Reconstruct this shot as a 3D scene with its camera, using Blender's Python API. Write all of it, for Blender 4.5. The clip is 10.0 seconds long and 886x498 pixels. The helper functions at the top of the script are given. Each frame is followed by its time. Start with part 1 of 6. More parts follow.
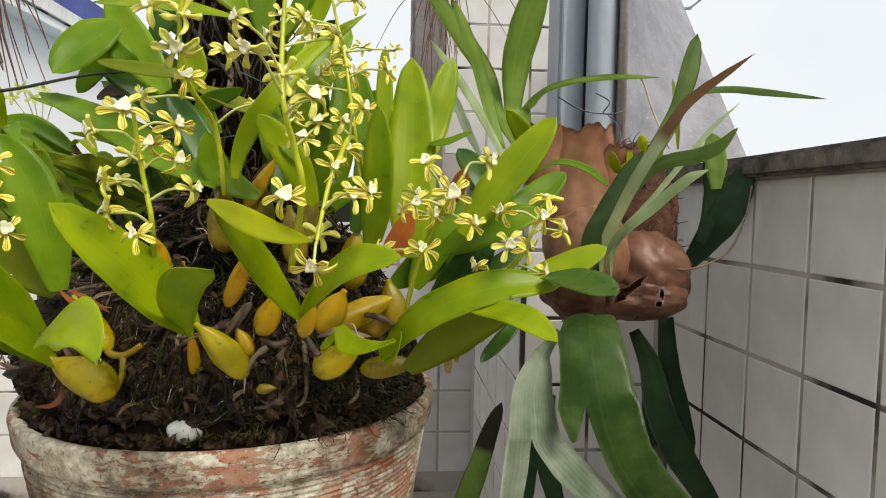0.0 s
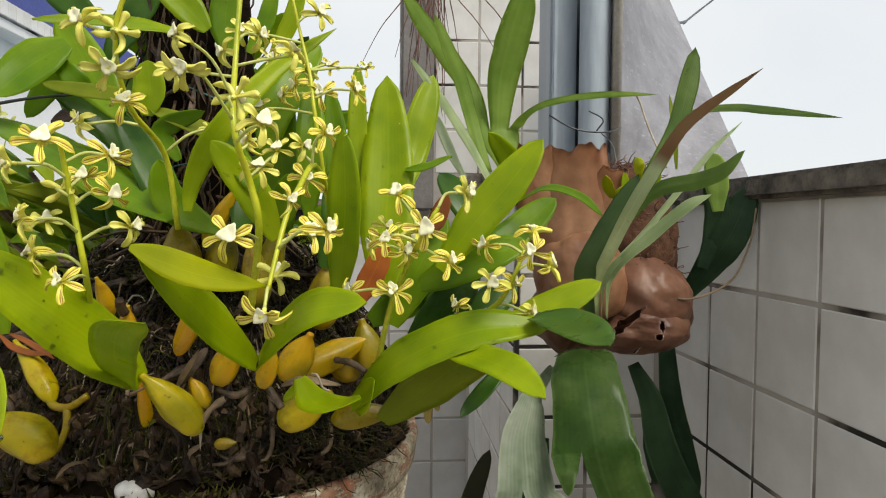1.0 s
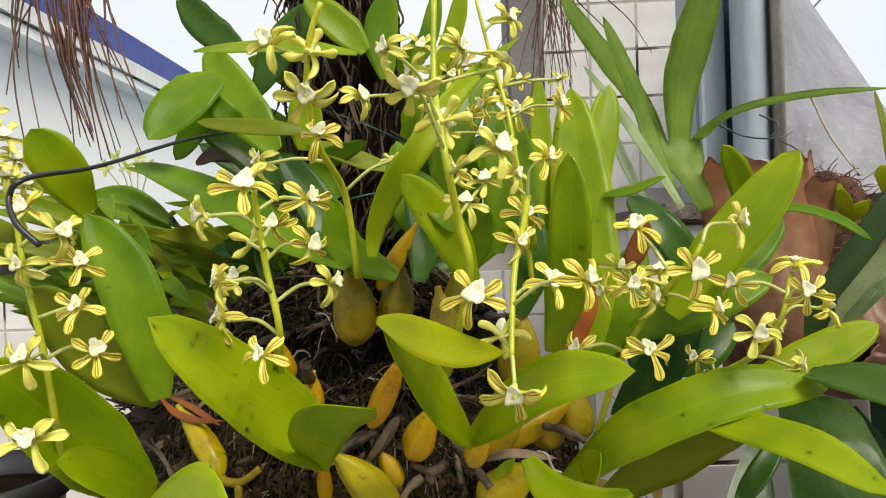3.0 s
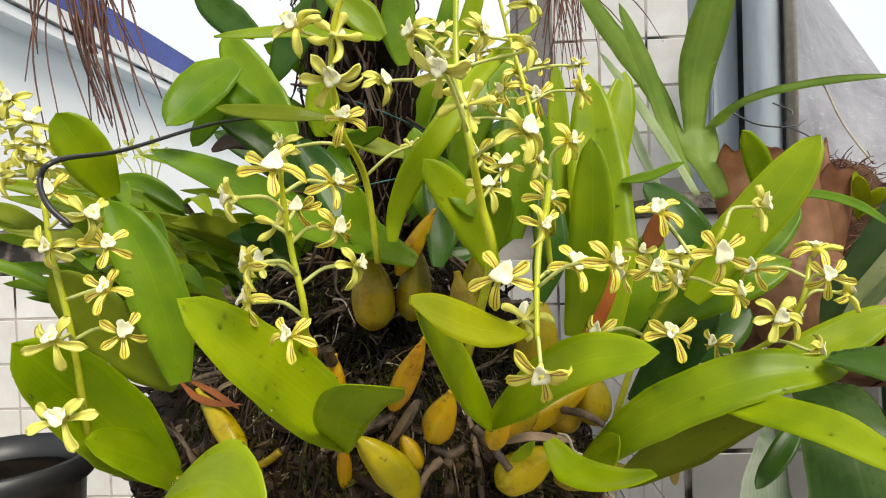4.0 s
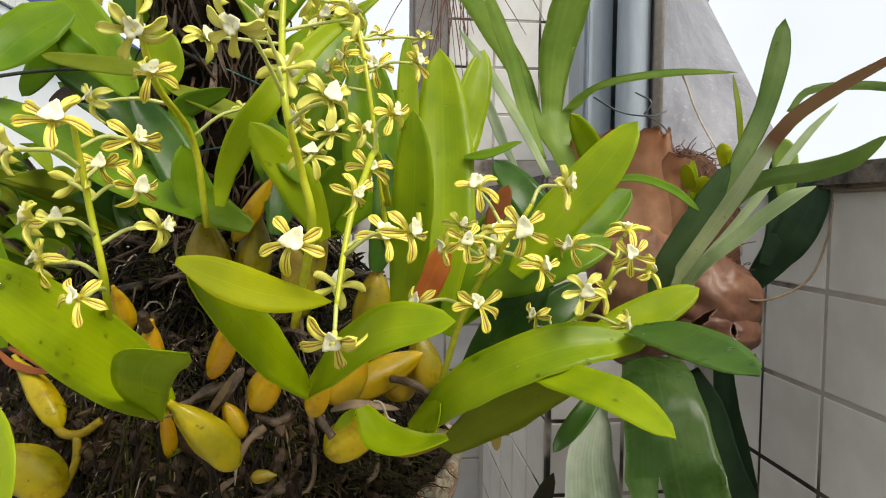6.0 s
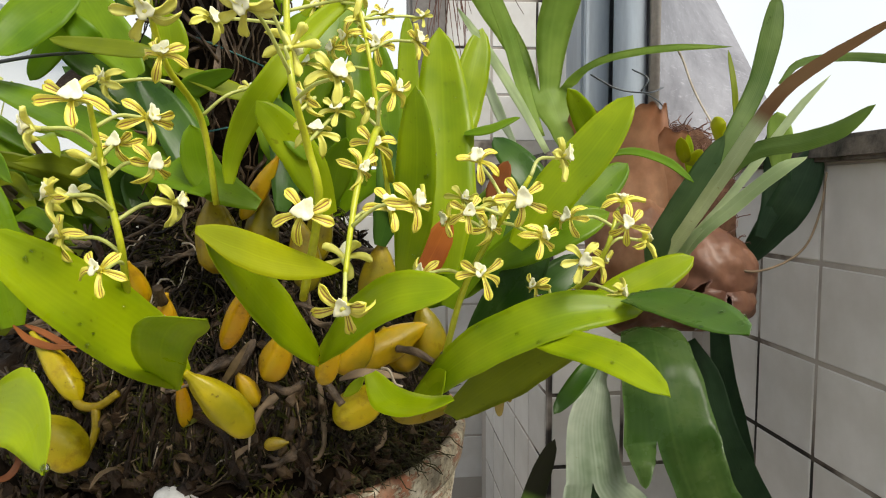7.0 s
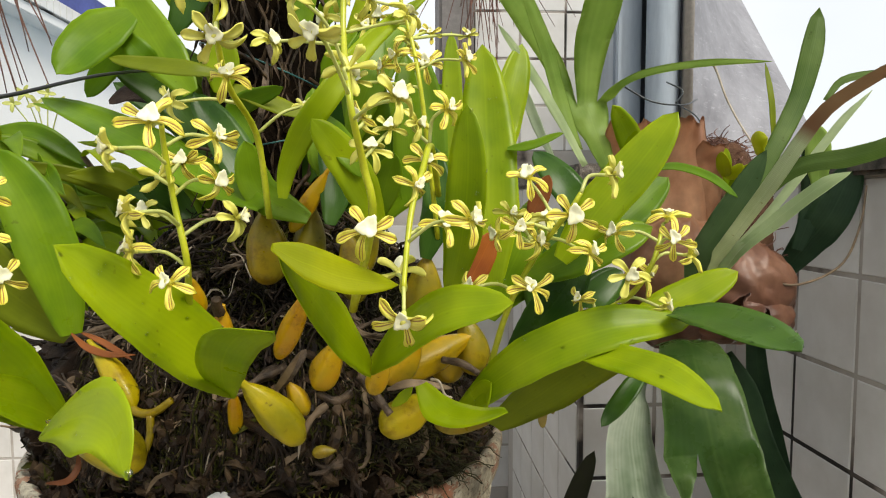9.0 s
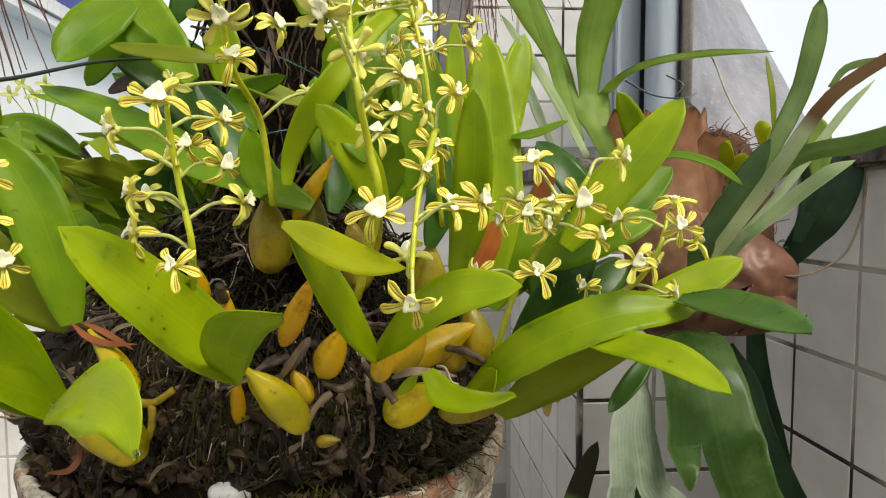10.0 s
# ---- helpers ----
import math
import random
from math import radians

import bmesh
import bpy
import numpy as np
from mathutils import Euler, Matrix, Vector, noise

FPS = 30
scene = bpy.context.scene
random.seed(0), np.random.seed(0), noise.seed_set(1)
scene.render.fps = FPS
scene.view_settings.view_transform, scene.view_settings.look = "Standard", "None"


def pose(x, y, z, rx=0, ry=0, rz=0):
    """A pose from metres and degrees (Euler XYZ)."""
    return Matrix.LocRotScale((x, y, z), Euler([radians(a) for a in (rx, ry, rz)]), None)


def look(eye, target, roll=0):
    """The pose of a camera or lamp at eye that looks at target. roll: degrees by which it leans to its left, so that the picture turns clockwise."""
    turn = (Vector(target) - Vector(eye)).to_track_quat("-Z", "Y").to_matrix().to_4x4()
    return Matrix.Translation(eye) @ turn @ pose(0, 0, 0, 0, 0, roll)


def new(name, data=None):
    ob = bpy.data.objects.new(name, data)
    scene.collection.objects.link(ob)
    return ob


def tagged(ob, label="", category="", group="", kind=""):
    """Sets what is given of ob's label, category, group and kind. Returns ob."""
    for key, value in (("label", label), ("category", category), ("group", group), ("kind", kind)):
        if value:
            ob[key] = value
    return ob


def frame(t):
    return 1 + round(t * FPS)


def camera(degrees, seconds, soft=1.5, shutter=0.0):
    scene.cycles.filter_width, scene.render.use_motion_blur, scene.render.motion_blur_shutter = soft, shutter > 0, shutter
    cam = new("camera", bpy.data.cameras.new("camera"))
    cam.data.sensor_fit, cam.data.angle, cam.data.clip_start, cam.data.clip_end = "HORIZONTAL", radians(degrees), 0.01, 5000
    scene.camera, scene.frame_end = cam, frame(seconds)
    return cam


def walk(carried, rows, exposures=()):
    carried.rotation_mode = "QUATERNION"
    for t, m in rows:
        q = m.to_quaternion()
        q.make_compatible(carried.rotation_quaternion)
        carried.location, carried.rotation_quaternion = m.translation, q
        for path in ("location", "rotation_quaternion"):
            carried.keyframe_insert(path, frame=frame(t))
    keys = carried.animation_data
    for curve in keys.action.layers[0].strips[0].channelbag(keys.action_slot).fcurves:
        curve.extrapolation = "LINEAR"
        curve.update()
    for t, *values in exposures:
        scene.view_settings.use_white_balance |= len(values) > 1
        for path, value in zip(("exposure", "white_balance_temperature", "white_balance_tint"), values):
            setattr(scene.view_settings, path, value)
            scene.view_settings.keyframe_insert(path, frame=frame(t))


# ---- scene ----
cam = camera(68.8, 10.0, 1.1)
PATH = [
    (0, (-0.006, 0.218, 1.109), (0.152, 2.208, 0.984), 1.1),
    (0.5, (0.008, 0.227, 1.111), (0.206, 2.213, 0.988), 1.0),
    (1, (0.012, 0.264, 1.121), (0.175, 2.255, 1.044), 0.5),
    (1.5, (0.002, 0.302, 1.127), (0.117, 2.298, 1.085), -0.8),
    (2, (-0.013, 0.328, 1.129), (0.055, 2.326, 1.099), -1.6),
    (2.5, (-0.034, 0.338, 1.129), (-0.025, 2.338, 1.098), -1.6),
    (3, (-0.067, 0.337, 1.134), (-0.138, 2.336, 1.119), -2.0),
    (3.2, (-0.077, 0.337, 1.137), (-0.168, 2.335, 1.123), -2.0),
    (4.3, (-0.075, 0.334, 1.129), (-0.146, 2.332, 1.081), -1.7),
    (4.5, (-0.066, 0.334, 1.129), (-0.094, 2.333, 1.079), -2.0),
    (5, (-0.050, 0.334, 1.127), (0.055, 2.329, 1.040), -0.1),
    (5.5, (-0.037, 0.334, 1.124), (0.130, 2.325, 1.030), 0.5),
    (6, (-0.032, 0.332, 1.127), (0.161, 2.319, 1.007), 0.5),
    (7.3, (-0.038, 0.318, 1.121), (0.141, 2.302, 0.945), -1.0),
    (7.5, (-0.041, 0.319, 1.125), (0.115, 2.306, 0.954), -1.8),
    (8, (-0.047, 0.316, 1.119), (0.103, 2.303, 0.940), -0.6),
    (8.5, (-0.040, 0.319, 1.127), (0.116, 2.306, 0.969), -2.0),
    (9, (-0.051, 0.313, 1.126), (0.079, 2.303, 0.979), -0.2),
    (9.5, (-0.059, 0.314, 1.125), (0.073, 2.303, 0.975), 0.0),
    (10, (-0.057, 0.315, 1.118), (0.089, 2.304, 0.972), -0.2),
]
walk(cam, [(t, look(eye, target, roll)) for t, eye, target, roll in PATH], [(0, 0.29, 6800, 10), (0.5, 0.25, 6800, 10), (1.5, 0.17, 6800, 10), (2.5, 0.22, 6800, 10), (3, 0.31, 6800, 10), (4.5, 0.45, 6800, 10), (5, 0.27, 6800, 10), (6, 0.37, 6800, 10), (7.5, 0.43, 6800, 10), (10, 0.39, 6800, 10)])

# ---- sky, sun, exposure ----
world = bpy.data.worlds.new("overcast_sky")
scene.world = world
world.use_nodes = True
wn, wl = world.node_tree.nodes, world.node_tree.links
sky = wn.new("ShaderNodeTexSky")
sky.sky_type, sky.sun_disc = "NISHITA", False
sky.sun_elevation, sky.sun_rotation = radians(58), radians(140)
sky_gain = wn.new("ShaderNodeVectorMath")
sky_gain.operation, sky_gain.inputs[1].default_value = "SCALE", (1, 1, 1)
sky_gain.inputs["Scale"].default_value = 0.12
cloud_coord = wn.new("ShaderNodeTexCoord")
cloud_noise = wn.new("ShaderNodeTexNoise")
cloud_noise.inputs["Scale"].default_value, cloud_noise.inputs["Detail"].default_value = 1.6, 5
cloud_ramp = wn.new("ShaderNodeValToRGB")
cloud_ramp.color_ramp.elements[0].position, cloud_ramp.color_ramp.elements[1].position = 0.3, 0.62
cloud_ramp.color_ramp.elements[0].color, cloud_ramp.color_ramp.elements[1].color = (0.72, 0.72, 0.72, 1), (0.97, 0.97, 0.97, 1)
cloud_mix = wn.new("ShaderNodeMix")
cloud_mix.data_type = "RGBA"
cloud_mix.inputs["B"].default_value = (0.755, 0.80, 0.845, 1)
wl.new(cloud_coord.outputs["Generated"], cloud_noise.inputs["Vector"])
wl.new(cloud_noise.outputs["Fac"], cloud_ramp.inputs["Fac"])
wl.new(sky.outputs["Color"], sky_gain.inputs[0])
wl.new(sky_gain.outputs["Vector"], cloud_mix.inputs["A"])
wl.new(cloud_ramp.outputs["Color"], cloud_mix.inputs["Factor"])
wl.new(cloud_mix.outputs["Result"], wn["Background"].inputs["Color"])
wn["Background"].inputs["Strength"].default_value = 1.0

sun = new("sun", bpy.data.lights.new("sun", "SUN"))
sun.data.energy, sun.data.angle, sun.data.color = 2.9, radians(26), (1.0, 0.96, 0.88)
sun.matrix_world = look((1.3, -1.2, 2.6), (0, 0.6, 0))


# ---- materials ----
def shader(name):
    m = bpy.data.materials.new(name)
    m.use_nodes = True
    nt = m.node_tree
    return m, nt, nt.nodes["Principled BSDF"]


def node(nt, kind, **values):
    n = nt.nodes.new(kind)
    for key, value in values.items():
        n.inputs[key.replace("_", " ")].default_value = value
    return n


def ramp(nt, source, stops):
    r = nt.nodes.new("ShaderNodeValToRGB")
    e = r.color_ramp.elements
    while len(e) < len(stops):
        e.new(0.5)
    for i, (position, colour) in enumerate(stops):
        e[i].position, e[i].color = position, (*colour, 1)
    nt.links.new(source, r.inputs["Fac"])
    return r.outputs["Color"]


def mixed(nt, fac, a, b, blend="MIX"):
    m = nt.nodes.new("ShaderNodeMix")
    m.data_type, m.blend_type = "RGBA", blend
    for key, value in (("Factor", fac), ("A", a), ("B", b)):
        if isinstance(value, bpy.types.NodeSocket):
            nt.links.new(value, m.inputs[key])
        else:
            m.inputs[key].default_value = value if key == "Factor" else (*value, 1)
    return m.outputs["Result"]


def noise_of(nt, scale, detail=4, rough=0.55, stretch=None, coord="Object"):
    tc = nt.nodes.new("ShaderNodeTexCoord")
    src = tc.outputs[coord]
    if stretch:
        mp = nt.nodes.new("ShaderNodeMapping")
        mp.inputs["Scale"].default_value = stretch
        nt.links.new(src, mp.inputs["Vector"])
        src = mp.outputs["Vector"]
    n = node(nt, "ShaderNodeTexNoise", Scale=scale, Detail=detail, Roughness=rough)
    nt.links.new(src, n.inputs["Vector"])
    return n.outputs["Fac"]


def bumped(nt, bsdf, height, strength, distance):
    b = node(nt, "ShaderNodeBump", Strength=strength, Distance=distance)
    nt.links.new(height, b.inputs["Height"])
    nt.links.new(b.outputs["Normal"], bsdf.inputs["Normal"])


def plain(name, dark, light, rough, fine, coarse, bump=0.2, depth=0.001, metal=0.0, stretch=None, spec=0.5):
    """A surface whose colour wanders between two tones at two scales, with relief."""
    m, nt, p = shader(name)
    a = noise_of(nt, coarse, 3, stretch=stretch)
    b = noise_of(nt, fine, 6, 0.65, stretch=stretch)
    base = ramp(nt, a, [(0.3, dark), (0.7, light)])
    grain = ramp(nt, b, [(0.3, (0.72, 0.72, 0.72)), (0.7, (1.0, 1.0, 1.0))])
    nt.links.new(mixed(nt, 1.0, base, grain, "MULTIPLY"), p.inputs["Base Color"])
    p.inputs["Roughness"].default_value, p.inputs["Metallic"].default_value = rough, metal
    p.inputs["Specular IOR Level"].default_value = spec
    bumped(nt, p, b, bump, depth)
    return m


def foliage(name, dark, light, glow, rough=0.36, tip=None, veins=0.07, thin=0.32):
    """A leaf: two greens that wander, a paler midrib, blemishes, and light that shines through."""
    m, nt, p = shader(name)
    uv = nt.nodes.new("ShaderNodeUVMap")
    sep = nt.nodes.new("ShaderNodeSeparateXYZ")
    nt.links.new(uv.outputs["UV"], sep.inputs[0])
    info = nt.nodes.new("ShaderNodeObjectInfo")
    wander = noise_of(nt, 32, 3)
    shift = node(nt, "ShaderNodeMath")
    shift.operation = "MULTIPLY_ADD"
    shift.inputs[1].default_value, shift.inputs[2].default_value = 0.3, -0.15
    nt.links.new(info.outputs["Random"], shift.inputs[0])
    total = node(nt, "ShaderNodeMath")
    nt.links.new(wander, total.inputs[0])
    nt.links.new(shift.outputs[0], total.inputs[1])
    col = ramp(nt, total.outputs[0], [(0.3, dark), (0.7, light)])
    lines = nt.nodes.new("ShaderNodeTexWave")
    lines.bands_direction = "X"
    lines.inputs["Scale"].default_value, lines.inputs["Distortion"].default_value = 4.0, 6.0
    nt.links.new(uv.outputs["UV"], lines.inputs["Vector"])
    col = mixed(nt, veins, col, ramp(nt, lines.outputs["Fac"], [(0.2, tuple(0.82 * c for c in dark)), (0.8, tuple(min(1, 1.12 * c) for c in light))]))
    edge = node(nt, "ShaderNodeMath")
    edge.operation, edge.inputs[1].default_value = "PINGPONG", 0.5
    nt.links.new(sep.outputs["X"], edge.inputs[0])
    col = mixed(nt, ramp(nt, edge.outputs[0], [(0.0, (0.3, 0.3, 0.3)), (0.04, (0, 0, 0)), (0.47, (0, 0, 0)), (0.5, (0.16, 0.16, 0.16))]), col, tuple(min(1, 1.5 * c) for c in light))
    spots = ramp(nt, noise_of(nt, 210, 2), [(0.70, (1, 1, 1)), (0.78, (0.45, 0.36, 0.2))])
    col = mixed(nt, 0.7, col, spots, "MULTIPLY")
    if tip:
        col = mixed(nt, ramp(nt, sep.outputs["Y"], [(0.60, (0, 0, 0)), (0.64, (1, 1, 1))]), col, tip)
    nt.links.new(col, p.inputs["Base Color"])
    nt.links.new(ramp(nt, noise_of(nt, 45, 4), [(0.3, (0.72 * rough,) * 3), (0.7, (1.25 * rough,) * 3)]), p.inputs["Roughness"])
    p.inputs["Specular IOR Level"].default_value = 0.24
    relief = node(nt, "ShaderNodeMath")
    relief.operation, relief.inputs[1].default_value = "MULTIPLY_ADD", 0.05
    nt.links.new(lines.outputs["Fac"], relief.inputs[0])
    nt.links.new(noise_of(nt, 110, 5, 0.6), relief.inputs[2])
    bumped(nt, p, relief.outputs[0], 0.15, 0.001)
    t = nt.nodes.new("ShaderNodeBsdfTranslucent")
    nt.links.new(mixed(nt, 0.75, col, glow), t.inputs["Color"])
    mix = nt.nodes.new("ShaderNodeMixShader")
    mix.inputs[0].default_value = thin
    nt.links.new(p.outputs[0], mix.inputs[1])
    nt.links.new(t.outputs[0], mix.inputs[2])
    nt.links.new(mix.outputs[0], nt.nodes["Material Output"].inputs["Surface"])
    return m


leaf_bright = foliage("leaf_bright", (0.18, 0.28, 0.003), (0.36, 0.45, 0.006), (0.47, 0.62, 0.006), thin=0.38)
leaf_mid = foliage("leaf_mid", (0.088, 0.19, 0.004), (0.20, 0.32, 0.008), (0.30, 0.50, 0.008))
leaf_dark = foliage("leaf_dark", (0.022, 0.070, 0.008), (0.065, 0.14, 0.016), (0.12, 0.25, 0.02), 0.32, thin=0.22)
leaf_olive = foliage("leaf_olive", (0.15, 0.20, 0.005), (0.25, 0.30, 0.010), (0.34, 0.40, 0.01), 0.45, thin=0.4)
fern_green = foliage("fern_green", (0.15, 0.27, 0.045), (0.32, 0.44, 0.10), (0.46, 0.62, 0.08), 0.42, veins=0.05, thin=0.3)
fern_pale = foliage("fern_pale", (0.31, 0.39, 0.24), (0.60, 0.66, 0.49), (0.62, 0.72, 0.44), 0.5, veins=0.16, thin=0.42)
fern_mid = foliage("fern_mid", (0.075, 0.15, 0.035), (0.19, 0.28, 0.075), (0.28, 0.42, 0.07), 0.45, veins=0.2, thin=0.25)
fern_light = foliage("fern_light", (0.30, 0.40, 0.20), (0.62, 0.70, 0.44), (0.66, 0.76, 0.40), 0.5, veins=0.08, thin=0.36)
# fern green with the shade round the crown put into its colour
fern_shaded = foliage("fern_shaded", (0.022, 0.055, 0.024), (0.055, 0.11, 0.05), (0.08, 0.15, 0.05), 0.42, thin=0.12)
fern_browned = foliage("fern_browned", (0.42, 0.49, 0.27), (0.69, 0.74, 0.50), (0.62, 0.62, 0.32), 0.5, veins=0.2, tip=(0.23, 0.095, 0.05), thin=0.12)
fern_hanging = foliage("fern_hanging", (0.05, 0.115, 0.022), (0.15, 0.235, 0.065), (0.2, 0.32, 0.05), 0.27, veins=0.05, thin=0.14)
fern_silver = foliage("fern_silver", (0.19, 0.26, 0.16), (0.52, 0.57, 0.45), (0.4, 0.5, 0.3), 0.42, veins=0.10, thin=0.2)
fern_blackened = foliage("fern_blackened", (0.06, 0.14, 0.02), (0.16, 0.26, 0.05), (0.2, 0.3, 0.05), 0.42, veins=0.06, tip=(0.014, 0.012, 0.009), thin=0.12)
fern_blue = foliage("fern_blue", (0.04, 0.10, 0.04), (0.13, 0.21, 0.09), (0.16, 0.26, 0.06), 0.4, veins=0.06, thin=0.16)
leaf_yellow = foliage("leaf_yellow", (0.26, 0.30, 0.003), (0.43, 0.46, 0.008), (0.52, 0.5, 0.01), thin=0.34)
strip_rust = foliage("strip_rust", (0.13, 0.040, 0.010), (0.27, 0.085, 0.022), (0.3, 0.1, 0.03), 0.5, thin=0.15)
dry_orange = foliage("dry_orange", (0.24, 0.06, 0.012), (0.46, 0.14, 0.02), (0.5, 0.16, 0.03), 0.5, thin=0.2)
shield_brown = plain("shield_brown", (0.37, 0.145, 0.06), (0.66, 0.37, 0.21), 0.45, 60, 22, 0.25, 0.0012)
shield_mauve = plain("shield_mauve", (0.17, 0.065, 0.036), (0.43, 0.22, 0.135), 0.4, 60, 26, 0.25, 0.0015)
stem_green = plain("stem_green", (0.38, 0.44, 0.008), (0.60, 0.60, 0.03), 0.35, 200, 30, 0.15, 0.0005)
pedicel_pale = plain("pedicel_pale", (0.50, 0.55, 0.10), (0.62, 0.64, 0.22), 0.4, 200, 40, 0.1, 0.0005)
lip_white = plain("lip_white", (0.94, 0.91, 0.52), (0.98, 0.96, 0.74), 0.4, 120, 200, 0.05, 0.0003)
tepal_plain = plain("tepal_plain", (0.78, 0.74, 0.09), (0.93, 0.89, 0.26), 0.42, 90, 60, 0.1, 0.0004)
# bark and chips: damp tones, darkened further for shade in gaps and under leaves
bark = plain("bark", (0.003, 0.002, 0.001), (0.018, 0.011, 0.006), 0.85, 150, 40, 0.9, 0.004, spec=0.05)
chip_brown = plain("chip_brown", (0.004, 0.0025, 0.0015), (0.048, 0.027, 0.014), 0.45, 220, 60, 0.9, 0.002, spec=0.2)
ball_brown = plain("ball_brown", (0.03, 0.015, 0.009), (0.14, 0.07, 0.04), 0.8, 220, 60, 0.9, 0.003, spec=0.12)
chip_tan = plain("chip_tan", (0.008, 0.005, 0.003), (0.115, 0.072, 0.036), 0.45, 220, 90, 0.8, 0.002, spec=0.2)
moss = plain("moss", (0.010, 0.012, 0.002), (0.10, 0.105, 0.016), 0.85, 300, 50, 0.9, 0.003, spec=0.12)
root_tan = plain("root_tan", (0.05, 0.034, 0.018), (0.27, 0.185, 0.105), 0.7, 300, 40, 0.5, 0.001)
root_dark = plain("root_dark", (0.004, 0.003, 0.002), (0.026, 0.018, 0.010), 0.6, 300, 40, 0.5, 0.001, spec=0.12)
root_yellow = plain("root_yellow", (0.24, 0.17, 0.03), (0.42, 0.30, 0.06), 0.5, 300, 40, 0.3, 0.001)
wood_grey = plain("wood_grey", (0.012, 0.008, 0.005), (0.15, 0.104, 0.066), 0.45, 260, 90, 0.8, 0.002, spec=0.25)
tussock = plain("tussock", (0.008, 0.008, 0.004), (0.065, 0.06, 0.02), 0.7, 300, 90, 0.5, 0.001, spec=0.2)
twine_teal = plain("twine_teal", (0.01, 0.08, 0.08), (0.03, 0.16, 0.15), 0.5, 300, 40, 0.3, 0.0005)
straw = plain("straw", (0.30, 0.24, 0.17), (0.5, 0.43, 0.33), 0.6, 300, 40, 0.3, 0.0008)
palm_dry = plain("palm_dry", (0.055, 0.018, 0.010), (0.19, 0.072, 0.04), 0.6, 300, 30, 0.3, 0.0008)
pebble_white = plain("pebble_white", (0.5, 0.49, 0.46), (0.74, 0.73, 0.7), 0.5, 180, 40, 0.4, 0.001)
black_plastic = plain("black_plastic", (0.01, 0.01, 0.011), (0.025, 0.025, 0.027), 0.4, 100, 10, 0.1, 0.0005)
wire_steel = plain("wire_steel", (0.05, 0.06, 0.06), (0.14, 0.15, 0.15), 0.4, 200, 20, 0.1, 0.0004, metal=0.8)
grey_pvc = plain("grey_pvc", (0.27, 0.315, 0.36), (0.40, 0.45, 0.50), 0.32, 60, 9, 0.08, 0.0006, stretch=(1, 1, 0.15))
concrete = plain("concrete", (0.14, 0.125, 0.115), (0.26, 0.24, 0.225), 0.8, 90, 7, 0.5, 0.003)
# dark tone that stands in for the shade beside the drain pipe
gap_shade = plain("gap_shade", (0.05, 0.06, 0.07), (0.09, 0.10, 0.12), 0.6, 90, 9, 0.2, 0.001)
concrete_pale = plain("concrete_pale", (0.42, 0.36, 0.30), (0.6, 0.54, 0.47), 0.75, 150, 12, 0.3, 0.001)
coping_stone = plain("coping_stone", (0.028, 0.024, 0.019), (0.22, 0.185, 0.15), 0.75, 160, 45, 0.9, 0.004)
floor_beige = plain("floor_beige", (0.38, 0.33, 0.27), (0.52, 0.47, 0.40), 0.6, 60, 5, 0.2, 0.001)
plaster_white = plain("plaster_white", (0.82, 0.81, 0.79), (0.90, 0.89, 0.87), 0.75, 300, 1.5, 0.08, 0.001)
plaster_blue = plain("plaster_blue", (0.035, 0.05, 0.22), (0.06, 0.085, 0.34), 0.6, 50, 3, 0.2, 0.002)
hill_green = plain("hill_green", (0.16, 0.24, 0.30), (0.22, 0.30, 0.36), 0.9, 0.05, 0.01, 0.0, 0.001)


def bulb_skin(name, green, middle, ripe):
    """Waxy pseudobulb skin that ripens in patches, with brown specks and fine ribs."""
    m, nt, p = shader(name)
    col = ramp(nt, noise_of(nt, 24, 4, 0.6), [(0.3, green), (0.5, middle), (0.72, ripe)])
    col = mixed(nt, 0.85, col, ramp(nt, noise_of(nt, 190, 3, 0.6), [(0.66, (1, 1, 1)), (0.74, (0.30, 0.18, 0.08))]), "MULTIPLY")
    col = mixed(nt, 0.6, col, ramp(nt, noise_of(nt, 55, 5, 0.7), [(0.36, (0.45, 0.36, 0.25)), (0.48, (1, 1, 1))]), "MULTIPLY")
    nt.links.new(col, p.inputs["Base Color"])
    nt.links.new(ramp(nt, noise_of(nt, 80, 4), [(0.3, (0.26,) * 3), (0.7, (0.5,) * 3)]), p.inputs["Roughness"])
    p.inputs["Specular IOR Level"].default_value = 0.35
    bumped(nt, p, noise_of(nt, 170, 5, 0.65), 0.3, 0.001)
    return m


bulb_yellow = bulb_skin("bulb_yellow", (0.20, 0.19, 0.002), (0.38, 0.30, 0.002), (0.50, 0.33, 0.003))
bulb_orange = bulb_skin("bulb_orange", (0.24, 0.19, 0.002), (0.44, 0.27, 0.002), (0.50, 0.22, 0.003))
bulb_olive = bulb_skin("bulb_olive", (0.12, 0.11, 0.003), (0.24, 0.18, 0.003), (0.34, 0.20, 0.004))


def let_through(material, share, tint):
    """Thin petals let part of the light through."""
    nt = material.node_tree
    p = nt.nodes["Principled BSDF"]
    t = node(nt, "ShaderNodeBsdfTranslucent", Color=(*tint, 1))
    mix = nt.nodes.new("ShaderNodeMixShader")
    mix.inputs[0].default_value = share
    nt.links.new(p.outputs[0], mix.inputs[1])
    nt.links.new(t.outputs[0], mix.inputs[2])
    nt.links.new(mix.outputs[0], nt.nodes["Material Output"].inputs["Surface"])


let_through(lip_white, 0.10, (0.97, 0.95, 0.80))
let_through(tepal_plain, 0.15, (0.92, 0.88, 0.22))


